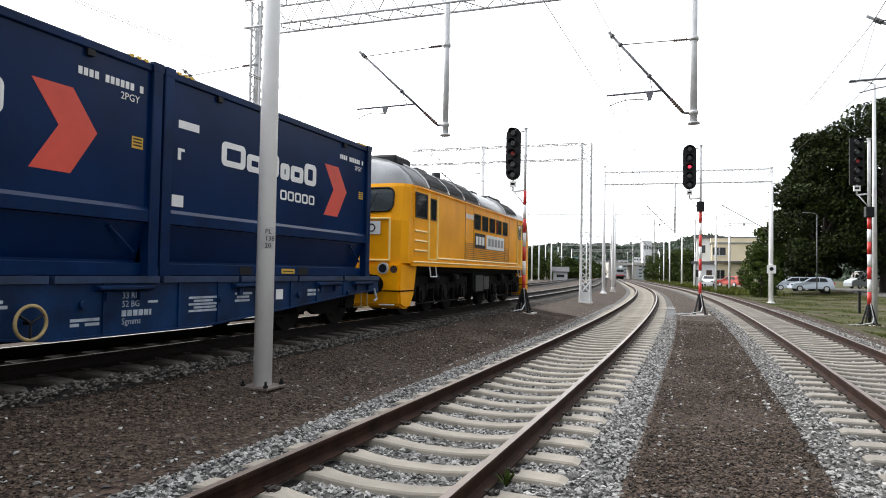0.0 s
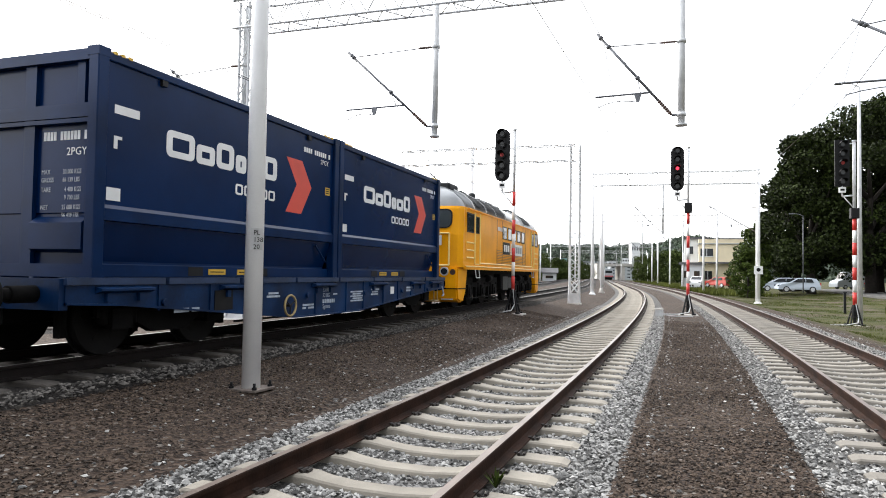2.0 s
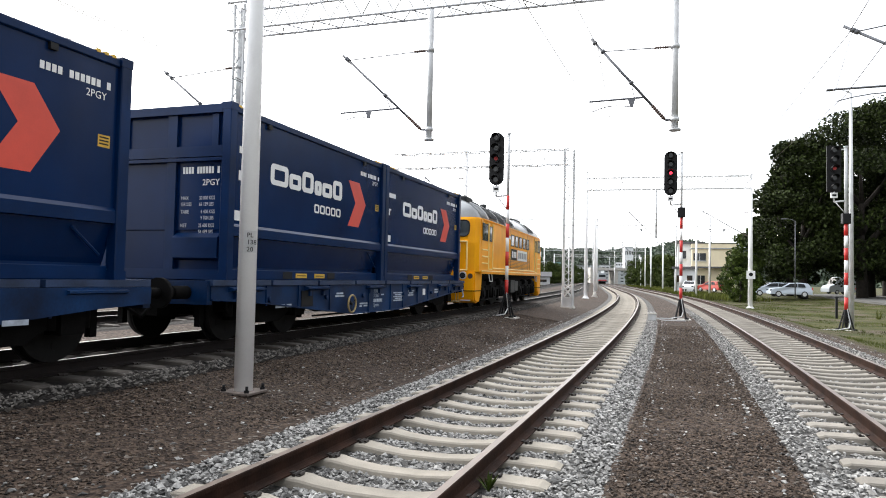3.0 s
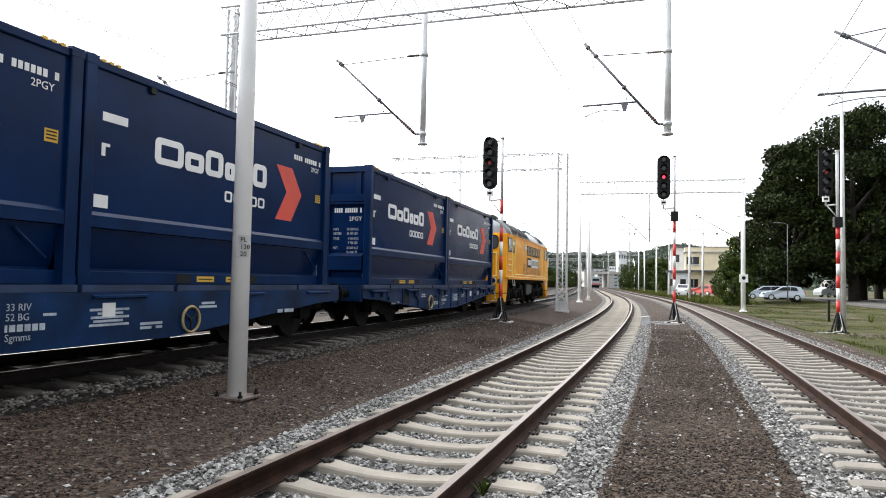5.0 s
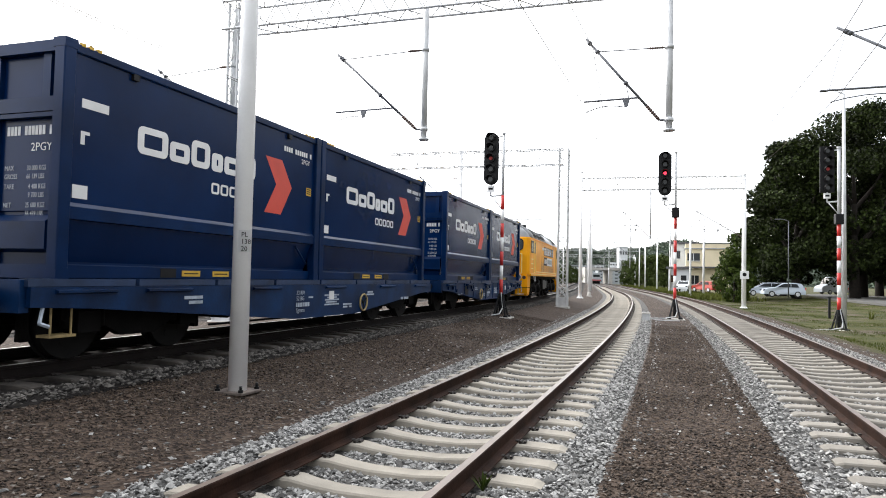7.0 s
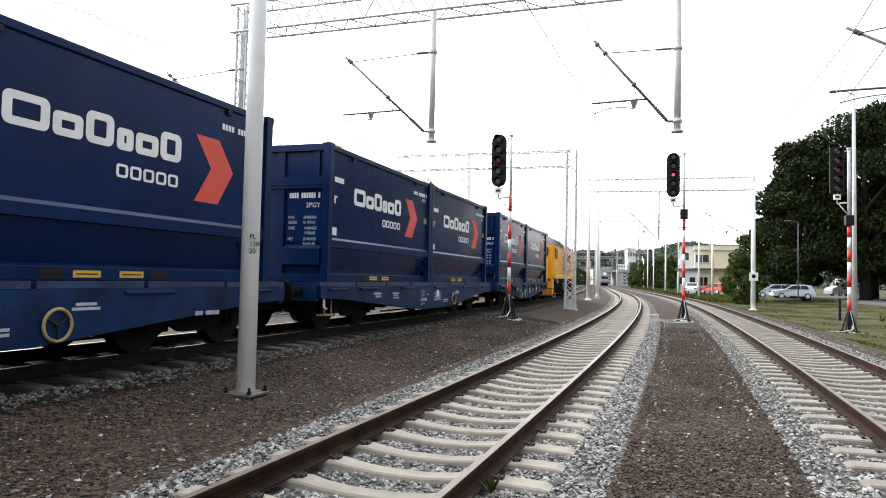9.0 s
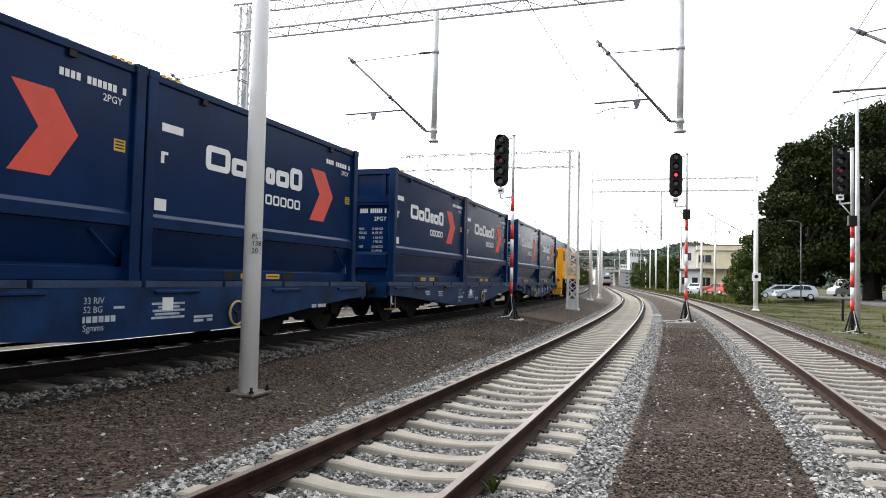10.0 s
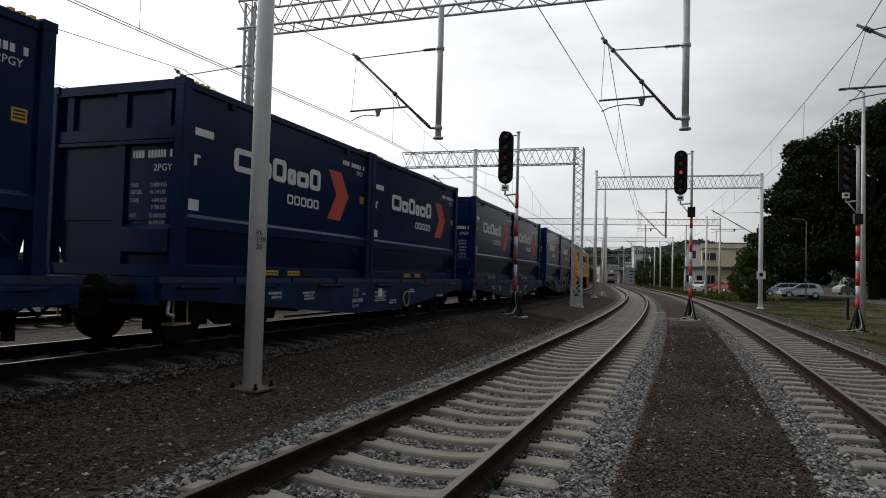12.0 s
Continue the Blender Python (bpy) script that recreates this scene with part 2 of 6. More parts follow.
def rod(bm, p, q, r, n=6, r2=None):
    """A round bar from p to q."""
    p, q = Vector(p), Vector(q)
    t = (q - p).to_track_quat("Z", "Y").to_matrix()
    r2 = r if r2 is None else r2
    a = [bm.verts.new(p + t @ Vector((r * math.cos(2 * math.pi * i / n), r * math.sin(2 * math.pi * i / n), 0))) for i in range(n)]
    b = [bm.verts.new(q + t @ Vector((r2 * math.cos(2 * math.pi * i / n), r2 * math.sin(2 * math.pi * i / n), 0))) for i in range(n)]
    for i in range(n):
        f = bm.faces.new((a[i], a[(i + 1) % n], b[(i + 1) % n], b[i]))
        f.smooth = n > 7
    bm.faces.new(a[::-1])
    bm.faces.new(b)


def slab(bm, outline, axis, lo, hi):
    """A flat outline pushed through from lo to hi along the axis 'x', 'y' or 'z'."""
    def place(u, v, w):
        return {"x": (w, u, v), "y": (u, w, v), "z": (u, v, w)}[axis]
    a = [bm.verts.new(place(u, v, lo)) for u, v in outline]
    b = [bm.verts.new(place(u, v, hi)) for u, v in outline]
    n = len(a)
    for i in range(n):
        bm.faces.new((a[i], a[(i + 1) % n], b[(i + 1) % n], b[i]))
    bm.faces.new(a[::-1])
    bm.faces.new(b)
    bmesh.ops.recalc_face_normals(bm, faces=bm.faces)


def ring(bm, c, axis, r, tube, n=24, k=6):
    """A hoop round c."""
    c = Vector(c)
    u, v, w = {"x": ((0, 1, 0), (0, 0, 1), (1, 0, 0)), "y": ((1, 0, 0), (0, 0, 1), (0, 1, 0)), "z": ((1, 0, 0), (0, 1, 0), (0, 0, 1))}[axis]
    u, v, w = Vector(u), Vector(v), Vector(w)
    rows = []
    for i in range(n):
        a = 2 * math.pi * i / n
        o = u * math.cos(a) + v * math.sin(a)
        rows.append([bm.verts.new(c + o * (r + tube * math.cos(2 * math.pi * j / k)) + w * tube * math.sin(2 * math.pi * j / k)) for j in range(k)])
    for i in range(n):
        for j in range(k):
            f = bm.faces.new((rows[i][j], rows[(i + 1) % n][j], rows[(i + 1) % n][(j + 1) % k], rows[i][(j + 1) % k]))
            f.smooth = True


def soften(bm, w, seg=1):
    bmesh.ops.recalc_face_normals(bm, faces=bm.faces)
    bmesh.ops.bevel(bm, geom=[e for e in bm.edges if len(e.link_faces) == 2 and e.calc_face_angle(0) > 0.5], offset=w, segments=seg, affect="EDGES", clamp_overlap=True)


def mesh_of(name, bm, material):
    me = bpy.data.meshes.new(name)
    bm.to_mesh(me)
    bm.free()
    for m in (material if isinstance(material, (list, tuple)) else [material]):
        me.materials.append(m)
    return me


def part(name, bm, material, parent, label="", m=None):
    """One mesh under a thing or part."""
    ob = new(name, bm if isinstance(bm, bpy.types.Mesh) else mesh_of(name, bm, material))
    ob.parent = parent
    if m is not None:
        ob.matrix_basis = m
    return tagged(ob, label)


def thing(name, m, label, category, group="", kind=""):
    ob = new(name)
    ob.empty_display_size = 0.3
    ob.matrix_basis = m
    return tagged(ob, label, category, group, kind)


def built(fn, *a, **k):
    """A bmesh filled by fn."""
    bm = bmesh.new()
    fn(bm, *a, **k)
    return bm


def letters(name, words, size, material, parent, m):
    """Flat painted words in the built-in font, facing their local z."""
    c = bpy.data.curves.new(name, "FONT")
    c.body, c.size, c.extrude, c.resolution_u = words, size, 0.001, 2
    tmp = bpy.data.objects.new(name, c)
    scene.collection.objects.link(tmp)
    me = bpy.data.meshes.new_from_object(tmp.evaluated_get(bpy.context.evaluated_depsgraph_get()))
    bpy.data.objects.remove(tmp)
    me.materials.clear()
    me.materials.append(material)
    return part(name, me, None, parent, m=m)


# ---- ground ----
def ground_shader():
    """Brown gravel between the tracks, grass to the right of them and far off; 'across' and 'along' are the plan's d and s."""
    m = bpy.data.materials.new("gravel_and_grass")
    m.use_nodes = True
    n, l = m.node_tree.nodes, m.node_tree.links
    b = n["Principled BSDF"]
    b.inputs["Roughness"].default_value, b.inputs["Specular IOR Level"].default_value = 0.95, 0.2
    co = n.new("ShaderNodeTexCoord")

    def noise_at(sc, det=5.0):
        q = n.new("ShaderNodeTexNoise")
        q.inputs["Scale"].default_value, q.inputs["Detail"].default_value = sc, det
        l.new(co.outputs["Object"], q.inputs["Vector"])
        return q

    def colours(q, a, c, lo=0.35, hi=0.65):
        r = n.new("ShaderNodeValToRGB")
        r.color_ramp.elements[0].position, r.color_ramp.elements[0].color = lo, (*a, 1)
        r.color_ramp.elements[1].position, r.color_ramp.elements[1].color = hi, (*c, 1)
        l.new(q, r.inputs["Fac"])
        return r.outputs["Color"]

    def blend(f, a, c):
        q = n.new("ShaderNodeMix")
        q.data_type = "RGBA"
        l.new(f, q.inputs["Factor"])
        l.new(a, q.inputs["A"])
        l.new(c, q.inputs["B"])
        return q.outputs["Result"]

    vor = n.new("ShaderNodeTexVoronoi")
    vor.inputs["Scale"].default_value = 26.0
    l.new(co.outputs["Object"], vor.inputs["Vector"])
    sep = n.new("ShaderNodeSeparateColor")
    l.new(vor.outputs["Color"], sep.inputs["Color"])
    grain = colours(sep.outputs["Red"], (0.014, 0.0092, 0.0070), (0.075, 0.054, 0.041), 0.1, 0.9)
    speck = n.new("ShaderNodeMath")
    speck.operation = "GREATER_THAN"
    speck.inputs[1].default_value = 0.95
    l.new(sep.outputs["Green"], speck.inputs[0])
    pale = colours(noise_at(9.0).outputs["Fac"], (0.10, 0.088, 0.076), (0.16, 0.145, 0.13))
    gravel = blend(speck.outputs["Value"], grain, pale)
    tone = colours(noise_at(0.5).outputs["Fac"], (0.82, 0.80, 0.78), (1.15, 1.12, 1.10))
    mul = n.new("ShaderNodeMix")
    mul.data_type, mul.blend_type = "RGBA", "MULTIPLY"
    mul.inputs["Factor"].default_value = 1.0
    l.new(gravel, mul.inputs["A"])
    l.new(tone, mul.inputs["B"])
    grass = colours(noise_at(0.7, 8.0).outputs["Fac"], (0.026, 0.034, 0.007), (0.064, 0.060, 0.015), 0.3, 0.7)
    soil = colours(noise_at(6.0).outputs["Fac"], (0.062, 0.050, 0.036), (0.10, 0.082, 0.058))
    thin = noise_at(0.35, 8.0)
    rr = n.new("ShaderNodeMapRange")
    rr.inputs["From Min"].default_value, rr.inputs["From Max"].default_value = 0.52, 0.62
    l.new(thin.outputs["Fac"], rr.inputs["Value"])
    turf = blend(rr.outputs["Result"], grass, soil)
    at_d = n.new("ShaderNodeAttribute")
    at_d.attribute_name = "across"
    edge = n.new("ShaderNodeMath")
    edge.operation = "MULTIPLY_ADD"
    l.new(noise_at(1.3).outputs["Fac"], edge.inputs[0])
    edge.inputs[1].default_value = 1.6
    l.new(at_d.outputs["Fac"], edge.inputs[2])

    def above(v, a, c):
        q = n.new("ShaderNodeMapRange")
        q.inputs["From Min"].default_value, q.inputs["From Max"].default_value = a, c
        l.new(v, q.inputs["Value"])
        return q.outputs["Result"]
    mixed = blend(above(edge.outputs["Value"], 7.9, 8.5), mul.outputs["Result"], turf)
    neg = n.new("ShaderNodeMath")
    neg.operation = "MULTIPLY"
    neg.inputs[1].default_value = -1.0
    l.new(edge.outputs["Value"], neg.inputs[0])
    final = blend(above(neg.outputs["Value"], 19.0, 20.5), mixed, turf)
    l.new(final, b.inputs["Base Color"])
    bp = n.new("ShaderNodeBump")
    bp.inputs["Strength"].default_value, bp.inputs["Distance"].default_value = 0.8, 0.025
    l.new(vor.outputs["Distance"], bp.inputs["Height"])
    l.new(bp.outputs["Normal"], b.inputs["Normal"])
    return m


def ground_sheet():
    """One sheet whose lines follow the tracks near by and run on to the horizon."""
    def steps(marks, lo, hi, grow):
        out = sorted(marks)
        while out[-1] < hi:
            out.append(out[-1] + max(0.6, (out[-1] - marks[-1]) * grow + 0.6))
        while out[0] > lo:
            out.insert(0, out[0] - max(0.6, (marks[0] - out[0]) * grow + 0.6))
        return out
    cross = {round(-14 + 0.5 * k, 2) for k in range(48)}
    for t in RISE:
        cross |= {round(t + q, 2) for q in (-2.1, -1.85, -1.72, -1.5, 1.5, 1.72, 1.85, 2.1)}
    xs = steps(sorted(cross), -2600, 2600, 0.08)
    ys = steps([-4 + 0.6 * k for k in range(110)], -300, 4000, 0.07)
    verts, ds = [], []
    side = Vector((math.cos(bearing(45)), -math.sin(bearing(45)), 0))
    for s in ys:
        for d in xs:
            k = min(150.0, max(-150.0, d))
            p = at(max(s, -60), k) + side * (d - k)
            if s < -60:
                p -= Vector((math.sin(bearing(-60)), math.cos(bearing(-60)), 0)) * (-60 - s)
            z = level(s, d) + 0.015 * noise.noise((p.x * 0.7, p.y * 0.7, 0)) * (1 + 4 * ramp(abs(d - 1), 8, 14))
            verts.append((p.x, p.y, z))
            ds.append(d if abs(s) < 900 else 50.0)
    w = len(xs)
    faces = [(j * w + i, j * w + i + 1, (j + 1) * w + i + 1, (j + 1) * w + i) for j in range(len(ys) - 1) for i in range(w - 1)]
    me = bpy.data.meshes.new("ground")
    me.from_pydata(verts, [], faces)
    me.attributes.new("across", "FLOAT", "POINT").data.foreach_set("value", ds)
    me.polygons.foreach_set("use_smooth", [True] * len(faces))
    me.materials.append(ground_shader())
    tagged(new("ground", me), "brown gravel yard ground with rough grass beside the tracks", "ground", kind="structure")


ground_sheet()


def strip(name, profile, s0, s1, step, materials, picks=None, parent=None, d0=0.0, z0=0.0, closed=False):
    """A section (d, z) carried along the curve of the tracks."""
    n = max(1, round((s1 - s0) / step))
    k = len(profile)
    verts = [tuple(at(s0 + (s1 - s0) * i / n, d0 + d, z0 + z)) for i in range(n + 1) for d, z in profile]
    faces, mats = [], []
    for i in range(n):
        for j in range(k if closed else k - 1):
            a, b = i * k + j, i * k + (j + 1) % k
            faces.append((a, a + k, b + k, b))
            mats.append(picks[j] if picks else 0)
    if closed:
        faces += [tuple(range(k)), tuple(n * k + j for j in reversed(range(k)))]
        mats += [0, 0]
    me = bpy.data.meshes.new(name)
    me.from_pydata(verts, [], faces)
    for m in materials:
        me.materials.append(m)
    me.polygons.foreach_set("material_index", mats)
    ob = new(name, me)
    ob.parent = parent
    return ob


# one rail's section, foot at z = 0.02, head top at z = 0.19
HALF_RAIL = [(0.075, 0.020), (0.075, 0.030), (0.022, 0.046), (0.0085, 0.060), (0.0085, 0.145), (0.036, 0.153), (0.036, 0.180), (0.030, 0.188)]
RAIL_SECTION = HALF_RAIL + [(-d, z) for d, z in reversed(HALF_RAIL)]
RAIL_PICK = [0] * 7 + [1] + [0] * 8


def sleeper_mesh(surface):
    """A pre-stressed concrete sleeper, lower in the middle, with rail clips."""
    bm = bmesh.new()
    # across, half width at top, top height
    rows = [(-1.30, 0.105, -0.010), (-1.24, 0.120, 0.012), (-0.92, 0.120, 0.018), (-0.58, 0.118, 0.018), (-0.42, 0.105, -0.008), (-0.2, 0.10, -0.026),
            (0.2, 0.10, -0.026), (0.42, 0.105, -0.008), (0.58, 0.118, 0.018), (0.92, 0.120, 0.018), (1.24, 0.120, 0.012), (1.30, 0.105, -0.010)]
    loops = []
    for x, h, z in rows:
        loops.append([bm.verts.new(p) for p in ((x, -h - 0.03, -0.16), (x, -h, z - 0.015), (x, -h + 0.015, z), (x, h - 0.015, z), (x, h, z - 0.015), (x, h + 0.03, -0.16))])
    for a, b in zip(loops, loops[1:]):
        for j in range(5):
            bm.faces.new((a[j], b[j], b[j + 1], a[j + 1]))
    bm.faces.new(loops[0])
    bm.faces.new(loops[-1][::-1])
    bmesh.ops.recalc_face_normals(bm, faces=bm.faces)
    for f in bm.faces:
        f.material_index = 0
    n0 = len(bm.faces)
    for r in (-0.75, 0.75):
        for sgn in (-1, 1):
            c = r + sgn * 0.125
            rod(bm, (c - 0.02, -0.05, 0.03), (c - 0.02, 0.05, 0.03), 0.017, 6)
            rod(bm, (c + sgn * 0.02, -0.02, 0.028), (c + sgn * 0.02, 0.045, 0.032), 0.014, 6)
            box(bm, c - 0.03, c + 0.03, -0.035, 0.035, 0.014, 0.024)
            box(bm, r + sgn * 0.066 - 0.014, r + sgn * 0.066 + 0.014, -0.03, 0.03, 0.030, 0.044)
    bm.faces.ensure_lookup_table()
    for f in bm.faces[n0:]:
        f.material_index = 1
    return mesh_of("sleeper", bm, [surface, M["clip"]])


SLEEPER, GREY_SLEEPER, SHADED_SLEEPER = (sleeper_mesh(M[q]) for q in ("sleeper", "sleeper_grey", "sleeper_shaded"))


# the flag picks bed and rail colours with under-train shade painted in
def track(d, s0, count, label, s_far, out=1.88, in_shade=False, block=SLEEPER):
    z = RISE[d]
    t = tagged(new("track"), label, "railway track", "railway tracks")
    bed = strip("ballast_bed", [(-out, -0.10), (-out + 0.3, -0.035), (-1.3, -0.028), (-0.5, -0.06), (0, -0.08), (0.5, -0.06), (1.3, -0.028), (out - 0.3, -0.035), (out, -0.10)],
                -30, s_far, 1.0, [M["ballast_shaded" if in_shade else "ballast"]], None, t, d, z)
    tagged(bed, "dark ballast bed with shade in its colour" if in_shade else "grey crushed granite ballast bed")
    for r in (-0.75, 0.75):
        tagged(strip("rail", [(r + q, w) for q, w in RAIL_SECTION], -30, s_far, 1.5, [M["rust_shaded" if in_shade else "rust"], M["rail_top_dull" if in_shade else "rail_top"]], RAIL_PICK, t, d, z, closed=True), "rusty steel rail with a polished head")
    for i in range(count):
        ob = new("sleeper", block)
        ob.parent = t
        ob.matrix_basis = spot(s0 + 0.6 * i + random.uniform(-0.012, 0.012), d, z, 0) @ pose(0, random.uniform(-0.004, 0.004), random.uniform(-0.006, 0.004), 0, 0, random.uniform(-0.5, 0.5))
    return t


track(D2, -14.0, 300, "railway track on pale concrete sleepers curving through granite ballast", 420)
track(D3, -14.0, 300, "railway track on concrete sleepers beside the grass verge", 420, block=GREY_SLEEPER)
track(D1, 0.0, 250, "railway track on shade-darkened concrete sleepers carrying the freight train", 420, 1.75, True, SHADED_SLEEPER)
track(D4, 8.0, 120, "railway track on concrete sleepers behind the freight train", 420, 1.9, True, SHADED_SLEEPER)


def scatter(name, spots, lo, hi, material, label, category, flat=0.65):
    """Many loose stones in one mesh."""
    base = np.array([(1, 0, 0), (-1, 0, 0), (0, 1, 0), (0, -1, 0), (0, 0, 1), (0, 0, -1)], float)
    tris = np.array([(0, 2, 4), (2, 1, 4), (1, 3, 4), (3, 0, 4), (2, 0, 5), (1, 2, 5), (3, 1, 5), (0, 3, 5)])
    rng = np.random.default_rng(len(spots))
    n = len(spots)
    size = rng.uniform(lo, hi, n) * rng.choice([0.7, 1.0, 1.0, 1.25], n)
    v = base[None] * rng.uniform(0.65, 1.25, (n, 6, 1)) + rng.normal(0, 0.16, (n, 6, 3))
    a, c = rng.uniform(0, 6.283, n), rng.uniform(-0.7, 0.7, n)
    rz = np.stack([np.cos(a), -np.sin(a), np.zeros(n), np.sin(a), np.cos(a), np.zeros(n), np.zeros(n), np.zeros(n), np.ones(n)], 1).reshape(n, 3, 3)
    rx = np.stack([np.ones(n), np.zeros(n), np.zeros(n), np.zeros(n), np.cos(c), -np.sin(c), np.zeros(n), np.sin(c), np.cos(c)], 1).reshape(n, 3, 3)
    v = v * np.array([1.15, 0.9, flat])
    v = np.einsum("nij,njk,nlk->nli", rz, rx, v) * size[:, None, None] + np.array(spots)[:, None, :]
    f = tris[None] + (np.arange(n) * 6)[:, None, None]
    me = bpy.data.meshes.new(name)
    me.from_pydata(v.reshape(-1, 3).tolist(), [], f.reshape(-1, 3).tolist())
    me.materials.append(material)
    return tagged(new(name, me), label, category, kind="stuff")


def bed_spots(d, s0, s1, per, lo, hi, clear=True):
    """Places for stones on a ballast bed, clear of sleepers and rails, thinner with distance."""
    out, z = [], RISE[d]
    s = s0
    while s < s1:
        for _ in range(int(per * (hi - lo) * 0.1 * min(1.0, 9.0 / max(s, 4)) + random.random())):
            q, u = random.uniform(lo, hi), s + random.uniform(0, 0.1)
            if clear and abs(q) < 1.3:
                if abs(((u + 14.0 + 0.3) % 0.6) - 0.3) < 0.125 or abs(abs(q) - 0.75) < 0.1:
                    continue
            h = -0.088 + 0.056 * min(1, abs(q) / 1.2) - 0.06 * max(0, (abs(q) - 1.6) / 0.3)
            out.append(tuple(at(u, d + q, z + h + random.uniform(0.0, 0.022))))
        s += 0.1
    return out


near = bed_spots(D2, -6.0, 40, 950, -2.0, 1.95)
near += bed_spots(D3, -4.0, 40, 560, -1.95, 2.0)
scatter("ballast_stones", near, 0.014, 0.030, M["stone"], "loose grey granite ballast stones between the sleepers", "ballast")
worn = bed_spots(D1, 4.0, 45, 300, 1.25, 1.8)
scatter("brown_grey_stones", worn, 0.016, 0.034, M["brown_grey_stone"], "brown-grey ballast stones beside the train's track", "ballast")
grit = []
for _ in range(90000):
    s = -4.0 + 32.0 * random.random() ** 1.5
    d = random.choice((random.uniform(-3.9, -1.95), random.uniform(1.75, 3.3)))
    grit.append(tuple(at(s, d, level(s, d) + 0.004)))
scatter("gravel_pebbles", grit, 0.009, 0.021, M["pebble"], "brown gravel pebbles strewn between the tracks", "gravel")
odd = []
for _ in range(520):
    s = 2.5 + 24.0 * random.random() ** 1.4
    d = random.choice((random.uniform(-3.9, -2.0), random.uniform(-2.9, -2.0), random.uniform(1.8, 3.3)))
    odd.append(tuple(at(s, d, level(s, d) + 0.008)))
for _ in range(1300):
    s = -1.0 + 36.0 * random.random() ** 1.6
    q = min(0.6, random.expovariate(11.0))
    d = random.choice((-1.88 - q, 1.86 + q, D3 - 1.86 - q, D3 + 1.86 + q))
    odd.append(tuple(at(s, d, level(s, d) + 0.008)))
scatter("strayed_stones", odd, 0.014, 0.03, M["stone"], "pale ballast stones strayed onto the brown gravel", "stones", 0.5)


# ---- the freight train: x to the right of travel, y forward, z from the rail top ----
HC, ZD, LC, WH = 2.78, 0.99, 6.06, 1.25        # container height, deck height, length, half width
PITCH = 14.28                                  # wagon to wagon


def wheelset(parent, y, r=0.46):
    """An axle with two wheels, that turns about x."""
    bm = bmesh.new()
    for x in (-0.75, 0.75):
        sg = 1 if x > 0 else -1
        rod(bm, (x - 0.065, 0, 0), (x + 0.065, 0, 0), r, 28)
        rod(bm, (x - sg * 0.065, 0, 0), (x - sg * 0.095, 0, 0), r + 0.028, 28)
        for k in range(6):
            a = k * math.pi / 3
            rod(bm, (x + sg * 0.066, 0.27 * math.cos(a), 0.27 * math.sin(a)), (x + sg * 0.072, 0.27 * math.cos(a), 0.27 * math.sin(a)), 0.06, 8)
    rod(bm, (-1.0, 0, 0), (1.0, 0, 0), 0.08, 12)
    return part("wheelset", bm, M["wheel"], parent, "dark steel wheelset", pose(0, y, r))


def bogie_frame(parent, y):
    bm = bmesh.new()
    for x in (-1, 1):
        slab(bm, [(y - 1.25, 0.50), (y - 0.62, 0.42), (y - 0.3, 0.26), (y + 0.3, 0.26), (y + 0.62, 0.42), (y + 1.25, 0.50), (y + 1.25, 0.66), (y + 0.5, 0.74), (y - 0.5, 0.74), (y - 1.25, 0.66)], "x", x * 1.0 - 0.06, x * 1.0 + 0.06)
        for u in (-0.9, 0.9):
            box(bm, x * 1.0 - 0.13, x * 1.0 + 0.13, y + u - 0.17, y + u + 0.17, 0.34, 0.60)
            for w in (-0.24, 0.24):
                rod(bm, (x * 1.02, y + u + w, 0.40), (x * 1.02, y + u + w, 0.66), 0.075, 10)
        for u in (-1.5, 1.5, -0.35, 0.35):
            box(bm, x * 0.75 - 0.05, x * 0.75 + 0.05, y + u - 0.05, y + u + 0.05, 0.25, 0.6)
    box(bm, -1.0, 1.0, y - 0.22, y + 0.22, 0.45, 0.75)
    for u in (-1.2, 1.2):
        box(bm, -1.0, 1.0, y + u - 0.05, y + u + 0.05, 0.48, 0.64)
    part("bogie", bm, M["bogie"], parent, "shade-blackened two-axle bogie frame")


def bars(w, x, y, z, rows, size, side=1):
    """Lines of unreadable small writing on a side wall: rows of (start, width) in metres."""
    for i, row in enumerate(rows):
        for a, wide in row:
            part("stencil_line", built(box, min(x, x + 0.003 * side), max(x, x + 0.003 * side), y + a, y + a + wide, z - (i + 1) * size * 1.55, z - (i + 1) * size * 1.55 + size), M["faded"], w, "faded white stencil line")


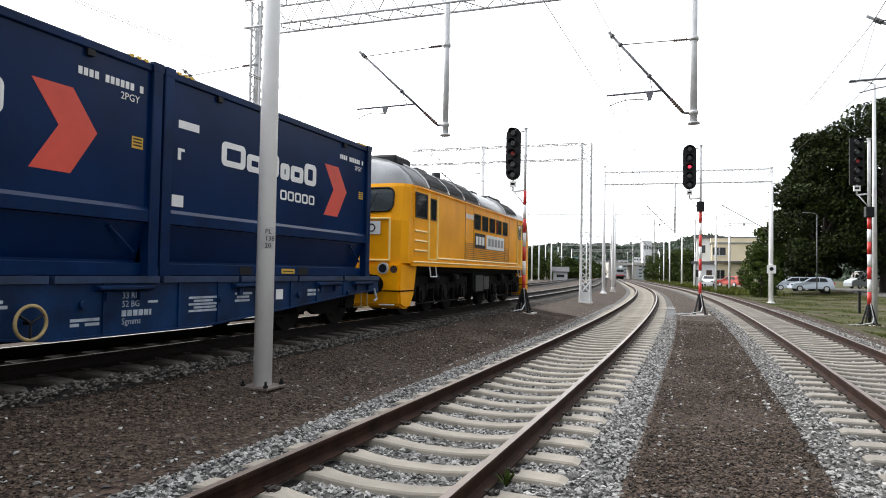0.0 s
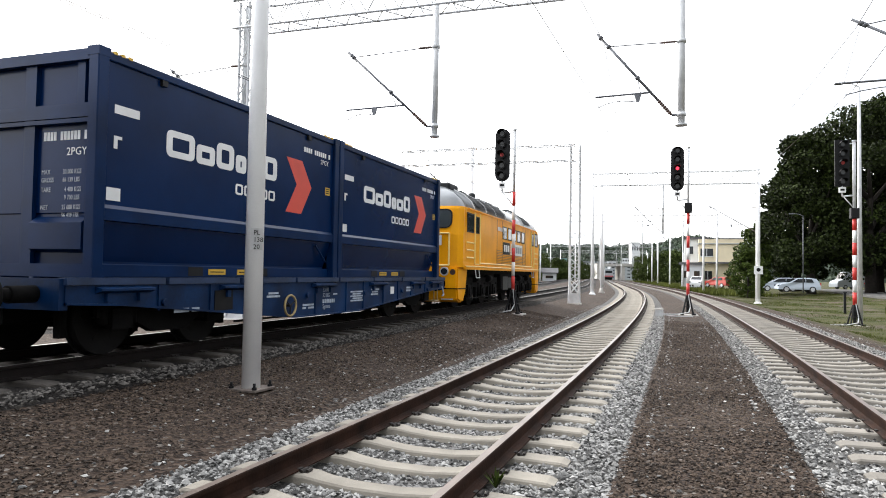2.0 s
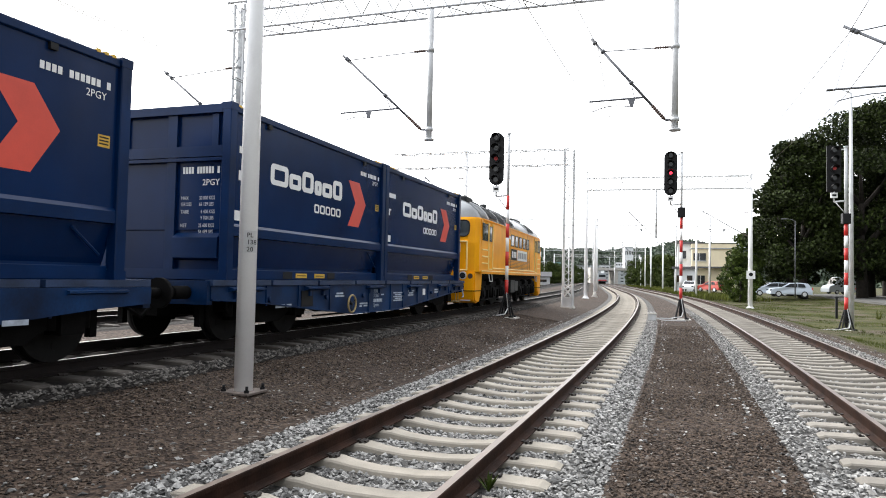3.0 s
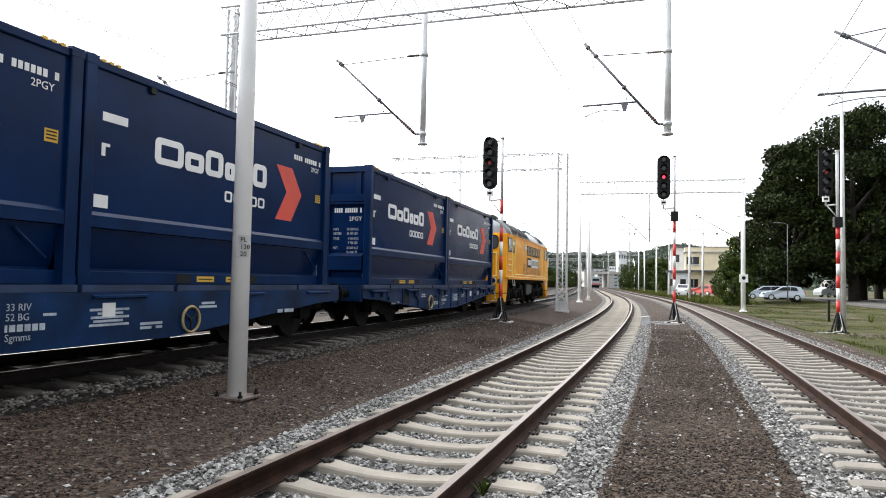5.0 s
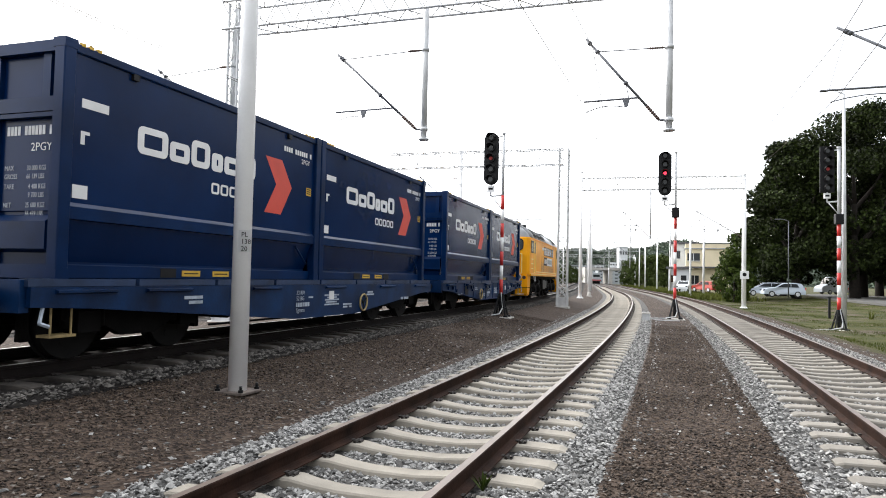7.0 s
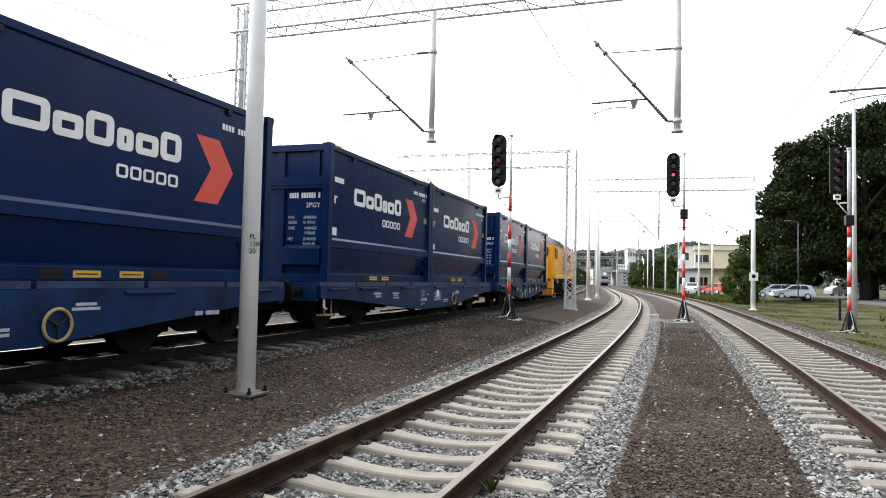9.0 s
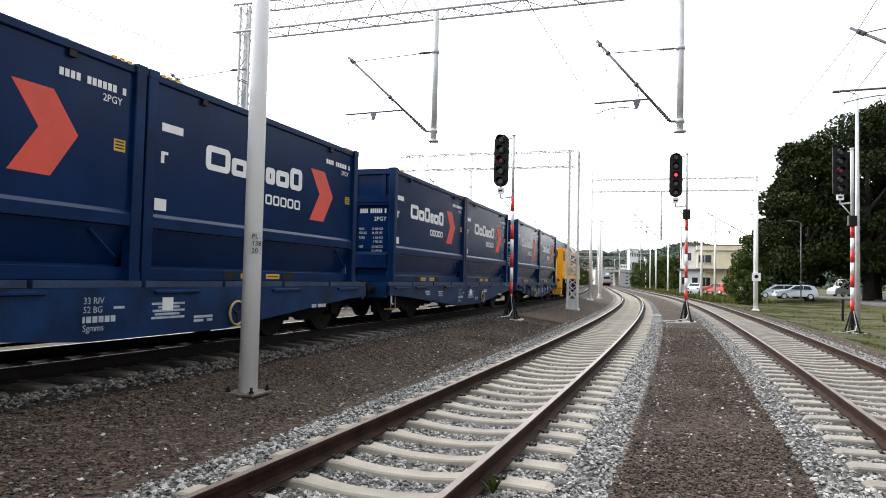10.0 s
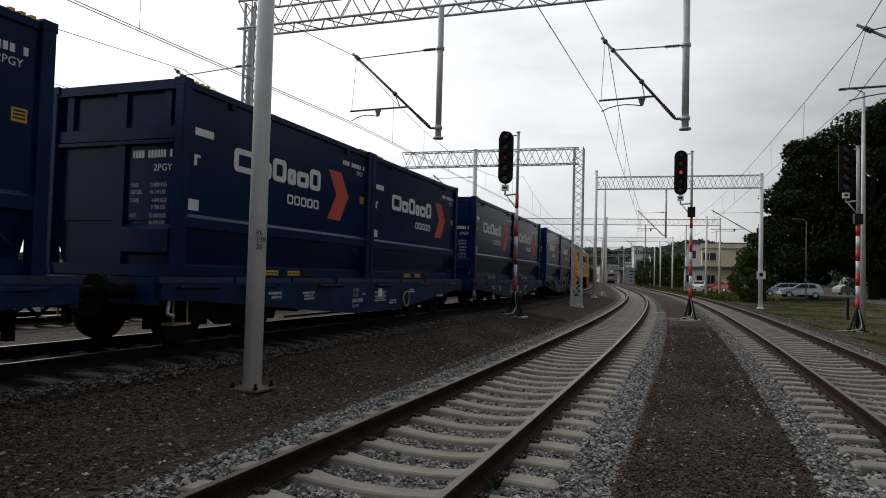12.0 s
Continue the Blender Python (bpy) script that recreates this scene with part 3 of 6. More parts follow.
def wagon():
    """A blue four-axle container flat wagon."""
    w = thing("flat_wagon", Matrix(), "blue container flat wagon with deep side sills and faded stencils", "wagon", "container wagons")
    e = 6.45
    for sd in (-1, 1):
        bm = bmesh.new()
        x = sd * 1.27
        slab(bm, [(-e, 0.90), (-e, 0.68), (-5.6, 0.64), (-1.6, 0.27), (0.9, 0.27), (5.6, 0.64), (e, 0.68), (e, 0.90)], "x", x - 0.06, x + 0.0)
        part("side_sill", bm, M["sill"], w, "blue painted fish-belly side sill")
        # lower flange
        for a, b in (((-1.6, 0.27), (0.9, 0.27)), ((0.9, 0.27), (5.6, 0.64)), ((-1.6, 0.27), (-5.6, 0.64)), ((5.6, 0.64), (e, 0.68)), ((-5.6, 0.64), (-e, 0.68))):
            bm2 = [(a[0], a[1]), (b[0], b[1]), (b[0], b[1] + 0.025), (a[0], a[1] + 0.025)]
            part("sill_flange", built(slab, bm2, "x", x - sd * 0.16 if sd > 0 else x - 0.03, x + 0.03 if sd > 0 else x + 0.16), M["sill"], w)
        bm = bmesh.new()
        y, gap = -6.5, 0.035
        while y < 6.45:
            q = min(6.5, y + 1.625)
            box(bm, min(x - sd * 0.10, x + sd * 0.035), max(x - sd * 0.10, x + sd * 0.035), y + gap, q - gap, 0.905, ZD)
            y = q
        part("deck_edge", bm, M["deck_edge"], w, "worn grey-blue folding deck edge plates")
        bm = bmesh.new()
        for u in (-5.6, -3.3, -0.6, 1.9, 4.3, 5.7):
            bm = bmesh.new()
            slab(bm, [(x, 0.80), (x + sd * 0.11, 0.835), (x + sd * 0.11, 0.86), (x, 0.885)], "y", u - 0.44, u + 0.44)
            box(bm, min(x, x + sd * 0.05), max(x, x + sd * 0.05), u - 0.30, u - 0.22, 0.70, 0.80)
            box(bm, min(x, x + sd * 0.05), max(x, x + sd * 0.05), u + 0.22, u + 0.30, 0.70, 0.80)
            part("lashing_bracket", bm, M["sill"], w, "blue steel lashing bracket")
        for u in (-4.9, -2.9, -1.2, 1.2, 3.3, 5.1):
            bm = bmesh.new()
            rod(bm, (x, u, 0.66), (x + sd * 0.05, u, 0.66), 0.05, 10)
            part("rope_eye", bm, M["sill"], w, "blue rope eye")
        bm = bmesh.new()
        box(bm, min(x, x + sd * 0.012), max(x, x + sd * 0.012), -3.85, -3.42, 0.50, 0.80)
        part("brake_box", bm, M["black"], w, "dark brake changeover box")
        bm = bmesh.new()
        ring(bm, (x + sd * 0.09, -1.9, 0.50), "x", 0.18, 0.021, 28)
        rim = part("handbrake_wheel", bm, M["brake_wheel"], w, "dirty yellow handbrake wheel")
        bm = bmesh.new()
        for k in range(3):
            a = k * 2.094 + 0.5
            rod(bm, (x + sd * 0.09, -1.9, 0.50), (x + sd * 0.09, -1.9 + 0.185 * math.cos(a), 0.50 + 0.185 * math.sin(a)), 0.013)
        rod(bm, (x, -1.9, 0.50), (x + sd * 0.10, -1.9, 0.50), 0.025, 8)
        part("spokes", bm, M["black"], rim, "dark wheel spokes")
        xs = x + sd * 0.001 if sd > 0 else x - 0.061
        text, lines, plate = (-0.62, 0.55, 2.62) if sd > 0 else (0.95, -0.75, -0.52)
        for words, up in (("33 RIV", 0.715), ("52 BG", 0.61), ("Sgmms", 0.395)):
            letters("stencil_word", words, 0.11, M["faded"], w, Matrix(((0, 0, sd, xs + sd * 0.003), (sd, 0, 0, text), (0, 1, 0, up), (0, 0, 0, 1))))
        bars(w, xs, text if sd > 0 else text - 0.48, 0.61, [[(0.0, 0.07), (0.09, 0.07), (0.18, 0.07), (0.27, 0.07), (0.36, 0.07), (0.45, 0.03)]], 0.075, sd)
        bars(w, xs, text + 0.42 if sd > 0 else text - 0.62, 0.74, [[], [(0.0, 0.17)]], 0.03, sd)
        bars(w, xs, lines, 0.72, [[(0, 0.62)], [(0.1, 0.4)], [(0, 0.6)], [(0.1, 0.46)], [(0, 0.62)]], 0.03, sd)
        bars(w, xs, 1.55 if sd > 0 else 2.5, 0.76, [[(0, 0.42)], [(0.05, 0.3)], [(0, 0.36)]], 0.035, sd)
        bars(w, xs, -2.45, 0.76, [[(0, 0.3)], [(-0.05, 0.4)]], 0.035, sd)
        bars(w, xs, -4.7, 0.60, [[(0, 0.3), (0.36, 0.16)]], 0.06, sd)
        bars(w, xs, -1.35, 0.52, [[(0, 0.4)], [(0, 0.12), (0.2, 0.2)]], 0.035, sd)
        bars(w, xs, 3.6, 0.78, [[(0, 0.4)], [(0, 0.3)]], 0.045, sd)
        bm = bmesh.new()
        box(bm, min(xs, xs + sd * 0.006), max(xs, xs + sd * 0.006), plate, plate + 0.2, 0.60, 0.77)
        part("data_plate", bm, M["white"], w, "white data plate")
        bm = bmesh.new()
        rod(bm, (x + sd * 0.02, 6.25, 0.72), (x + sd * 0.05, 6.32, 0.50), 0.022)
        rod(bm, (x + sd * 0.05, 6.32, 0.50), (x + sd * 0.05, 6.2, 0.46), 0.022)
        part("tow_hook", bm, M["faded"], w, "pale steel rope hook")
        bm = bmesh.new()
        for q in (5.80, 6.08):
            rod(bm, (x - sd * 0.06, q, 0.66), (x - sd * 0.06, q, 0.34), 0.014)
        box(bm, min(x - sd * 0.22, x - sd * 0.02), max(x - sd * 0.22, x - sd * 0.02), 5.76, 6.12, 0.32, 0.35)
        part("shunter_step", bm, M["brake_wheel"], w, "dirty yellow shunter's step")
        for q in (-5.0, -3.95, -2.75, -0.9, 0.35, 1.15, 2.2, 3.05, 3.9, 4.9):
            low = 0.29 + 0.0787 * max(0.0, abs(q + 0.35) - 1.25)
            part("sill_rib", built(box, min(x, x + sd * 0.022), max(x, x + sd * 0.022), q - 0.015, q + 0.015, low, 0.90), M["sill"], w)
        part("brake_rod", built(rod, (x - sd * 0.12, -3.2, 0.30), (x - sd * 0.12, 3.2, 0.30), 0.02), M["bogie"], w, "black brake rod")
    bm = bmesh.new()
    box(bm, -1.2, 1.2, -6.4, 6.4, 0.80, 0.90)
    box(bm, -0.25, 0.25, -6.4, 6.4, 0.42, 0.80)
    for u in (-2.6, 0.2, 2.4):
        rod(bm, (-0.9, u, 0.55), (-0.3, u, 0.55), 0.2, 12)
        rod(bm, (0.35, u + 0.9, 0.48), (0.35, u + 1.7, 0.48), 0.19, 12)
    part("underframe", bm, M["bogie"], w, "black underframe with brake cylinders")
    for end in (-1, 1):
        bm = bmesh.new()
        box(bm, -1.25, 1.25, min(end * 6.4, end * 6.52), max(end * 6.4, end * 6.52), 0.62, 0.98)
        part("headstock", bm, M["sill"], w, "blue headstock")
        for x in (-0.875, 0.875):
            bm = bmesh.new()
            rod(bm, (x, end * 6.52, 0.80), (x, end * 6.85, 0.80), 0.10, 14)
            rod(bm, (x, end * 6.85, 0.80), (x, end * 7.06, 0.80), 0.075, 14)
            rod(bm, (x, end * 7.06, 0.80), (x, end * 7.10, 0.80), 0.22, 18)
            part("buffer", bm, M["bogie"], w, "shade-blackened side buffer")
        bm = bmesh.new()
        rod(bm, (0, end * 6.5, 0.80), (0, end * 7.1, 0.76), 0.05, 8)
        rod(bm, (0.35, end * 6.5, 0.72), (0.36, end * 6.85, 0.42), 0.025, 8)
        rod(bm, (0.36, end * 6.85, 0.42), (0.3, end * 7.12, 0.60), 0.025, 8)
        part("coupling", bm, M["bogie"], w, "screw coupling and brake hose")
        bogie_frame(w, end * 4.55)
        for u in (-0.9, 0.9):
            wheelset(w, end * 4.55 + u)
    return w


def marks(c, x, sd):
    """Painted marks of one long wall, read from outside; along runs left to right as seen from outside."""
    def blk(bm, a0, a1, z0, z1, off=0.004):
        y0, y1 = sd * a0, sd * a1
        box(bm, min(x, x + sd * off), max(x, x + sd * off), min(y0, y1), max(y0, y1), z0, z1)

    def hollow(bm, a, w, z0, z1, t, gap=None):
        """A rounded hollow block, open on its far side where gap is given."""
        def outline(inset):
            u0, u1, v0, v1 = a + inset, a + w - inset, z0 + inset * 0.8, z1 - inset * 0.8
            r = max(0.012, min(w, z1 - z0) * 0.24 - inset * 0.6)
            pts = []
            for cu, cv, q in ((u1 - r, v1 - r, 0), (u0 + r, v1 - r, 1), (u0 + r, v0 + r, 2), (u1 - r, v0 + r, 3)):
                pts += [(cu + r * math.cos(math.pi / 2 * (q + k / 4)), cv + r * math.sin(math.pi / 2 * (q + k / 4))) for k in range(5)]
            return pts
        big, small = outline(0.0), outline(t)
        n = len(big)
        rows = [[bm.verts.new((xx, sd * u, v)) for u, v in ps] for xx, ps in ((x + sd * 0.004, big), (x + sd * 0.004, small), (x, big), (x, small))]
        for k in range(n):
            m = (k + 1) % n
            if gap and k == n - 1:
                continue
            for p, q in ((0, 1), (2, 0), (1, 3)):
                bm.faces.new((rows[p][k], rows[p][m], rows[q][m], rows[q][k]))
        bmesh.ops.recalc_face_normals(bm, faces=bm.faces)
    # the maker's logo as plain hollow blocks
    for k, (a, w, z0, z1, gap) in enumerate(((-1.80, 0.57, 1.66, 2.03, False), (-1.19, 0.41, 1.66, 1.94, False), (-0.74, 0.42, 1.66, 2.05, False), (-0.27, 0.27, 1.66, 1.94, False), (0.04, 0.40, 1.66, 1.94, False), (0.48, 0.40, 1.66, 2.05, False))):
        part("logo_block", built(hollow, a, w, z0, z1, 0.115, gap), M["white"], c, "white painted logo block")
    for k in range(5):
        part("logo_small_block", built(hollow, -0.26 + 0.226 * k, 0.19, 1.31, 1.48, 0.04), M["white"], c, "small white painted logo block")
    bm = bmesh.new()
    z0, z1, zm = 1.17, 2.15, 1.69
    for lo, hi, sl in ((z0, zm, 1), (zm, z1, -1)):
        a = [(1.18 if lo == z0 else 1.53, lo), (1.70 if lo == z0 else 2.05, lo), (2.05 if lo == z0 else 1.70, hi), (1.53 if lo == z0 else 1.18, hi)]
        slab(bm, [(sd * u, v) for u, v in a], "x", min(x, x + sd * 0.004), max(x, x + sd * 0.004))
    part("arrow", bm, M["red"], c, "red painted chevron arrow")
    for i, ww in enumerate((0.09,) * 4 + (0.0,) + (0.085,) * 6 + (0.0, 0.085)):
        if ww:
            part("serial_mark", built(blk, 1.76 + i * 0.077, 1.76 + i * 0.077 + 0.055, 2.34, 2.43), M["white"], c, "white serial figure as a bar")
    letters("type_code", "2PGY", 0.13, M["white"], c, Matrix(((0, 0, sd, x + sd * 0.002), (sd, 0, 0, sd * 2.38), (0, 1, 0, 2.20), (0, 0, 0, 1))))
    bm = bmesh.new()
    blk(bm, 2.58, 2.76, 1.62, 1.77)
    part("warning_sticker", bm, M["plate_yellow"], c, "yellow warning sticker")
    for q in (1.65, 1.69, 1.73):
        part("sticker_line", built(blk, 2.60, 2.74, q, q + 0.018, 0.0055), M["black"], c, "black line on the sticker")
    for a0, a1, z0, z1 in ((-2.71, -2.30, 2.04, 2.15), (-2.80, -2.58, 0.95, 1.11)):
        part("data_label", built(blk, a0, a1, z0, z1), M["white"], c, "white data label")
    bm = built(blk, -2.71, -2.65, 1.60, 1.76)
    blk(bm, -2.71, -2.58, 1.72, 1.76, 0.0045)
    part("height_mark", bm, M["white"], c, "white height mark")


def container():
    """A dark blue twenty-foot bulk container; z from its foot."""
    c = thing("bulk_container", Matrix(), "navy blue bulk container with white logo and red arrow on wagon", "container", "bulk containers")
    h = LC / 2
    # shell: upper walls, narrower lower part
    bm = bmesh.new()
    box(bm, -1.19, 1.19, -h + 0.12, h - 0.12, 0.78, HC - 0.08)
    soften(bm, 0.012)
    part("upper_shell", bm, M["navy"], c, "smooth navy painted upper wall")
    bm = bmesh.new()
    slab(bm, [(-1.19, 0.80), (-1.17, 0.70), (-1.02, 0.26), (-0.98, 0.16), (0.98, 0.16), (1.02, 0.26), (1.17, 0.70), (1.19, 0.80)], "y", -h + 0.14, h - 0.14)
    part("lower_shell", bm, M["navy"], c, "navy lower wall tapering inwards")
    for sx in (-1, 1):
        for sy in (-1, 1):
            bm = bmesh.new()
            box(bm, min(sx * (WH - 0.16), sx * WH), max(sx * (WH - 0.16), sx * WH), min(sy * (h - 0.17), sy * h), max(sy * (h - 0.17), sy * h), 0.0, HC)
            soften(bm, 0.012)
            part("corner_post", bm, M["navy_frame"], c)
            bm = bmesh.new()
            box(bm, min(sx * (WH - 0.18), sx * (WH + 0.004)), max(sx * (WH - 0.18), sx * (WH + 0.004)), min(sy * (h - 0.18), sy * (h + 0.004)), max(sy * (h - 0.18), sy * (h + 0.004)), HC - 0.1, HC + 0.012)
            part("corner_casting", bm, M["navy_frame"], c)
            bm = bmesh.new()
            box(bm, min(sx * (WH - 0.18), sx * (WH + 0.004)), max(sx * (WH - 0.18), sx * (WH + 0.004)), min(sy * (h - 0.18), sy * (h + 0.004)), max(sy * (h - 0.18), sy * (h + 0.004)), -0.004, 0.11)
            part("corner_casting", bm, M["navy_frame"], c)
            bm = bmesh.new()
            for k in range(3):
                box(bm, min(sx * (WH - 0.17), sx * (WH - 0.02)), max(sx * (WH - 0.17), sx * (WH - 0.02)), min(sy * (h - 0.25 - 0.12 * k), sy * (h - 0.31 - 0.12 * k)), max(sy * (h - 0.25 - 0.12 * k), sy * (h - 0.31 - 0.12 * k)), HC - 0.03, HC + 0.008)
            part("hazard_marking", bm, M["plate_yellow"], c, "yellow hazard stripes on the top corner")
        x = sx * 1.19
        bm = bmesh.new()
        box(bm, min(x - sx * 0.05, sx * 1.225), max(x - sx * 0.05, sx * 1.225), -h + 0.17, h - 0.17, HC - 0.12, HC - 0.01)
        soften(bm, 0.012)
        part("top_rail", bm, M["navy_frame"], c)
        bm = bmesh.new()
        slab(bm, [(sx * 1.17, 0.69), (sx * 1.23, 0.70), (sx * 1.23, 0.845), (sx * 1.185, 0.90), (sx * 1.17, 0.90)], "y", -h + 0.17, h - 0.17)
        part("middle_rail", bm, M["navy_frame"], c)
        bm = bmesh.new()
        box(bm, min(sx * 0.95, sx * 1.13), max(sx * 0.95, sx * 1.13), -h + 0.17, h - 0.17, 0.0, 0.17)
        soften(bm, 0.01)
        part("bottom_rail", bm, M["navy_frame"], c)
        for u in (-1.06, 0.60):
            bm = bmesh.new()
            box(bm, min(sx * 1.13, sx * 1.134), max(sx * 1.13, sx * 1.134), u - 0.16, u + 0.16, 0.02, 0.15)
            part("fork_pocket", bm, M["black"], c, "dark forklift pocket")
        for u in (-0.78, -0.08):
            bm = bmesh.new()
            box(bm, min(sx * 1.13, sx * 1.138), max(sx * 1.13, sx * 1.138), u, u + 0.40, 0.04, 0.125)
            part("yellow_plate", bm, M["plate_yellow"], c, "yellow notice plate")
            bm = bmesh.new()
            box(bm, min(sx * 1.138, sx * 1.14), max(sx * 1.138, sx * 1.14), u + 0.04, u + 0.36, 0.075, 0.09)
            part("plate_line", bm, M["black"], c, "dark line of unreadable writing")
        for u in (-1.9, 1.9):
            bm = bmesh.new()
            box(bm, min(sx * 1.19, sx * 1.235), max(sx * 1.19, sx * 1.235), u - 0.05, u + 0.05, HC - 0.20, HC - 0.12)
            part("cover_catch", bm, M["black"], c, "black cover catch")
        bm = bmesh.new()
        rod(bm, (sx * 1.17, h - 0.75, 0.62), (sx * 1.17, h - 0.35, 0.30), 0.02)
        part("release_lever", bm, M["navy_frame"], c)
        marks(c, x, sx)
    bm = bmesh.new()
    box(bm, -1.0, 1.0, -h + 0.16, h - 0.16, 0.0, 0.2)
    part("floor", bm, M["navy_frame"], c)
    # roof
    bm = bmesh.new()
    slab(bm, [(-1.2, HC - 0.10), (-1.2, HC - 0.06), (0, HC + 0.02), (1.2, HC - 0.06), (1.2, HC - 0.10)], "y", -h + 0.1, h - 0.1)
    part("cover", bm, M["navy"], c, "navy roof cover")
    # end walls
    for sy in (-1, 1):
        y = sy * (h - 0.12)
        for nm, x0, x1, z0, z1, out in (("end_beam", -1.09, 1.09, HC - 0.14, HC - 0.005, 0.10), ("end_beam", -1.09, 1.09, 1.95, 2.12, 0.07), ("end_ledge", -1.09, 1.09, 1.88, 1.93, 0.09),
                                        ("end_beam", -1.09, 1.09, 0.0, 0.16, 0.10), ("end_post", 0.0, 0.18, 0.16, HC - 0.14, 0.055), ("end_post", -0.95, -0.83, 1.95, HC - 0.14, 0.055), ("end_post", 0.85, 0.97, 2.12, HC - 0.14, 0.05)):
            part(nm, built(box, -sy * x0 if sy > 0 else x0, -sy * x1 if sy > 0 else x1, min(y, y + sy * out), max(y, y + sy * out), z0, z1), M["navy_frame"], c)
        bm = bmesh.new()
        slab(bm, [(y, 0.30), (y + sy * 0.11, 0.34), (y + sy * 0.11, 0.66), (y, 0.74)], "x", 0.2 * (1 if sy < 0 else -1) if sy < 0 else -1.05, 1.05 if sy < 0 else -0.2)
        part("discharge_box", bm, M["navy_frame"], c, "navy discharge hatch box")
        o = y + sy * 0.003
        k = -sy
        for i in range(13):
            if i not in (4, 11):
                a = k * (0.28 + i * 0.055)
                part("serial_mark", built(box, min(a, a + k * 0.042), max(a, a + k * 0.042), min(o, o + sy * 0.003), max(o, o + sy * 0.003), 1.69, 1.80), M["white"], c, "white serial figure as a bar")
        for words, z, a in (("30 000 KGS", 1.27, 0.61), ("66 139 LBS", 1.17, 0.61), ("4 400 KGS", 1.05, 0.645), ("9 700 LBS", 0.95, 0.645), ("25 600 KGS", 0.83, 0.61), ("56 439 LBS", 0.73, 0.61), ("46 M3", 0.60, 0.61)):
            letters("weight_figure", words, 0.085, M["stencil"], c, Matrix(((k * 0.72, 0, 0, k * a), (0, 0, sy, o + sy * 0.002), (0, 1, 0, z), (0, 0, 0, 1))))
        for words, z in (("MAX", 1.27), ("GROSS", 1.17), ("TARE", 1.05), ("NET", 0.83), ("CU.CAP", 0.60)):
            letters("weight_word", words, 0.085, M["stencil"], c, Matrix(((k * 0.8, 0, 0, k * 0.26), (0, 0, sy, o + sy * 0.002), (0, 1, 0, z), (0, 0, 0, 1))))
        letters("type_code", "2PGY", 0.14, M["white"], c, Matrix(((k, 0, 0, k * 0.66), (0, 0, sy, o + sy * 0.002), (0, 1, 0, 1.50), (0, 0, 0, 1))))
    return c


def slit(bm, y, z0, z1, x, w=0.012):
    box(bm, x, x + 0.006, y - w / 2, y + w / 2, z0, z1)


LOCO_HALF = 6.8


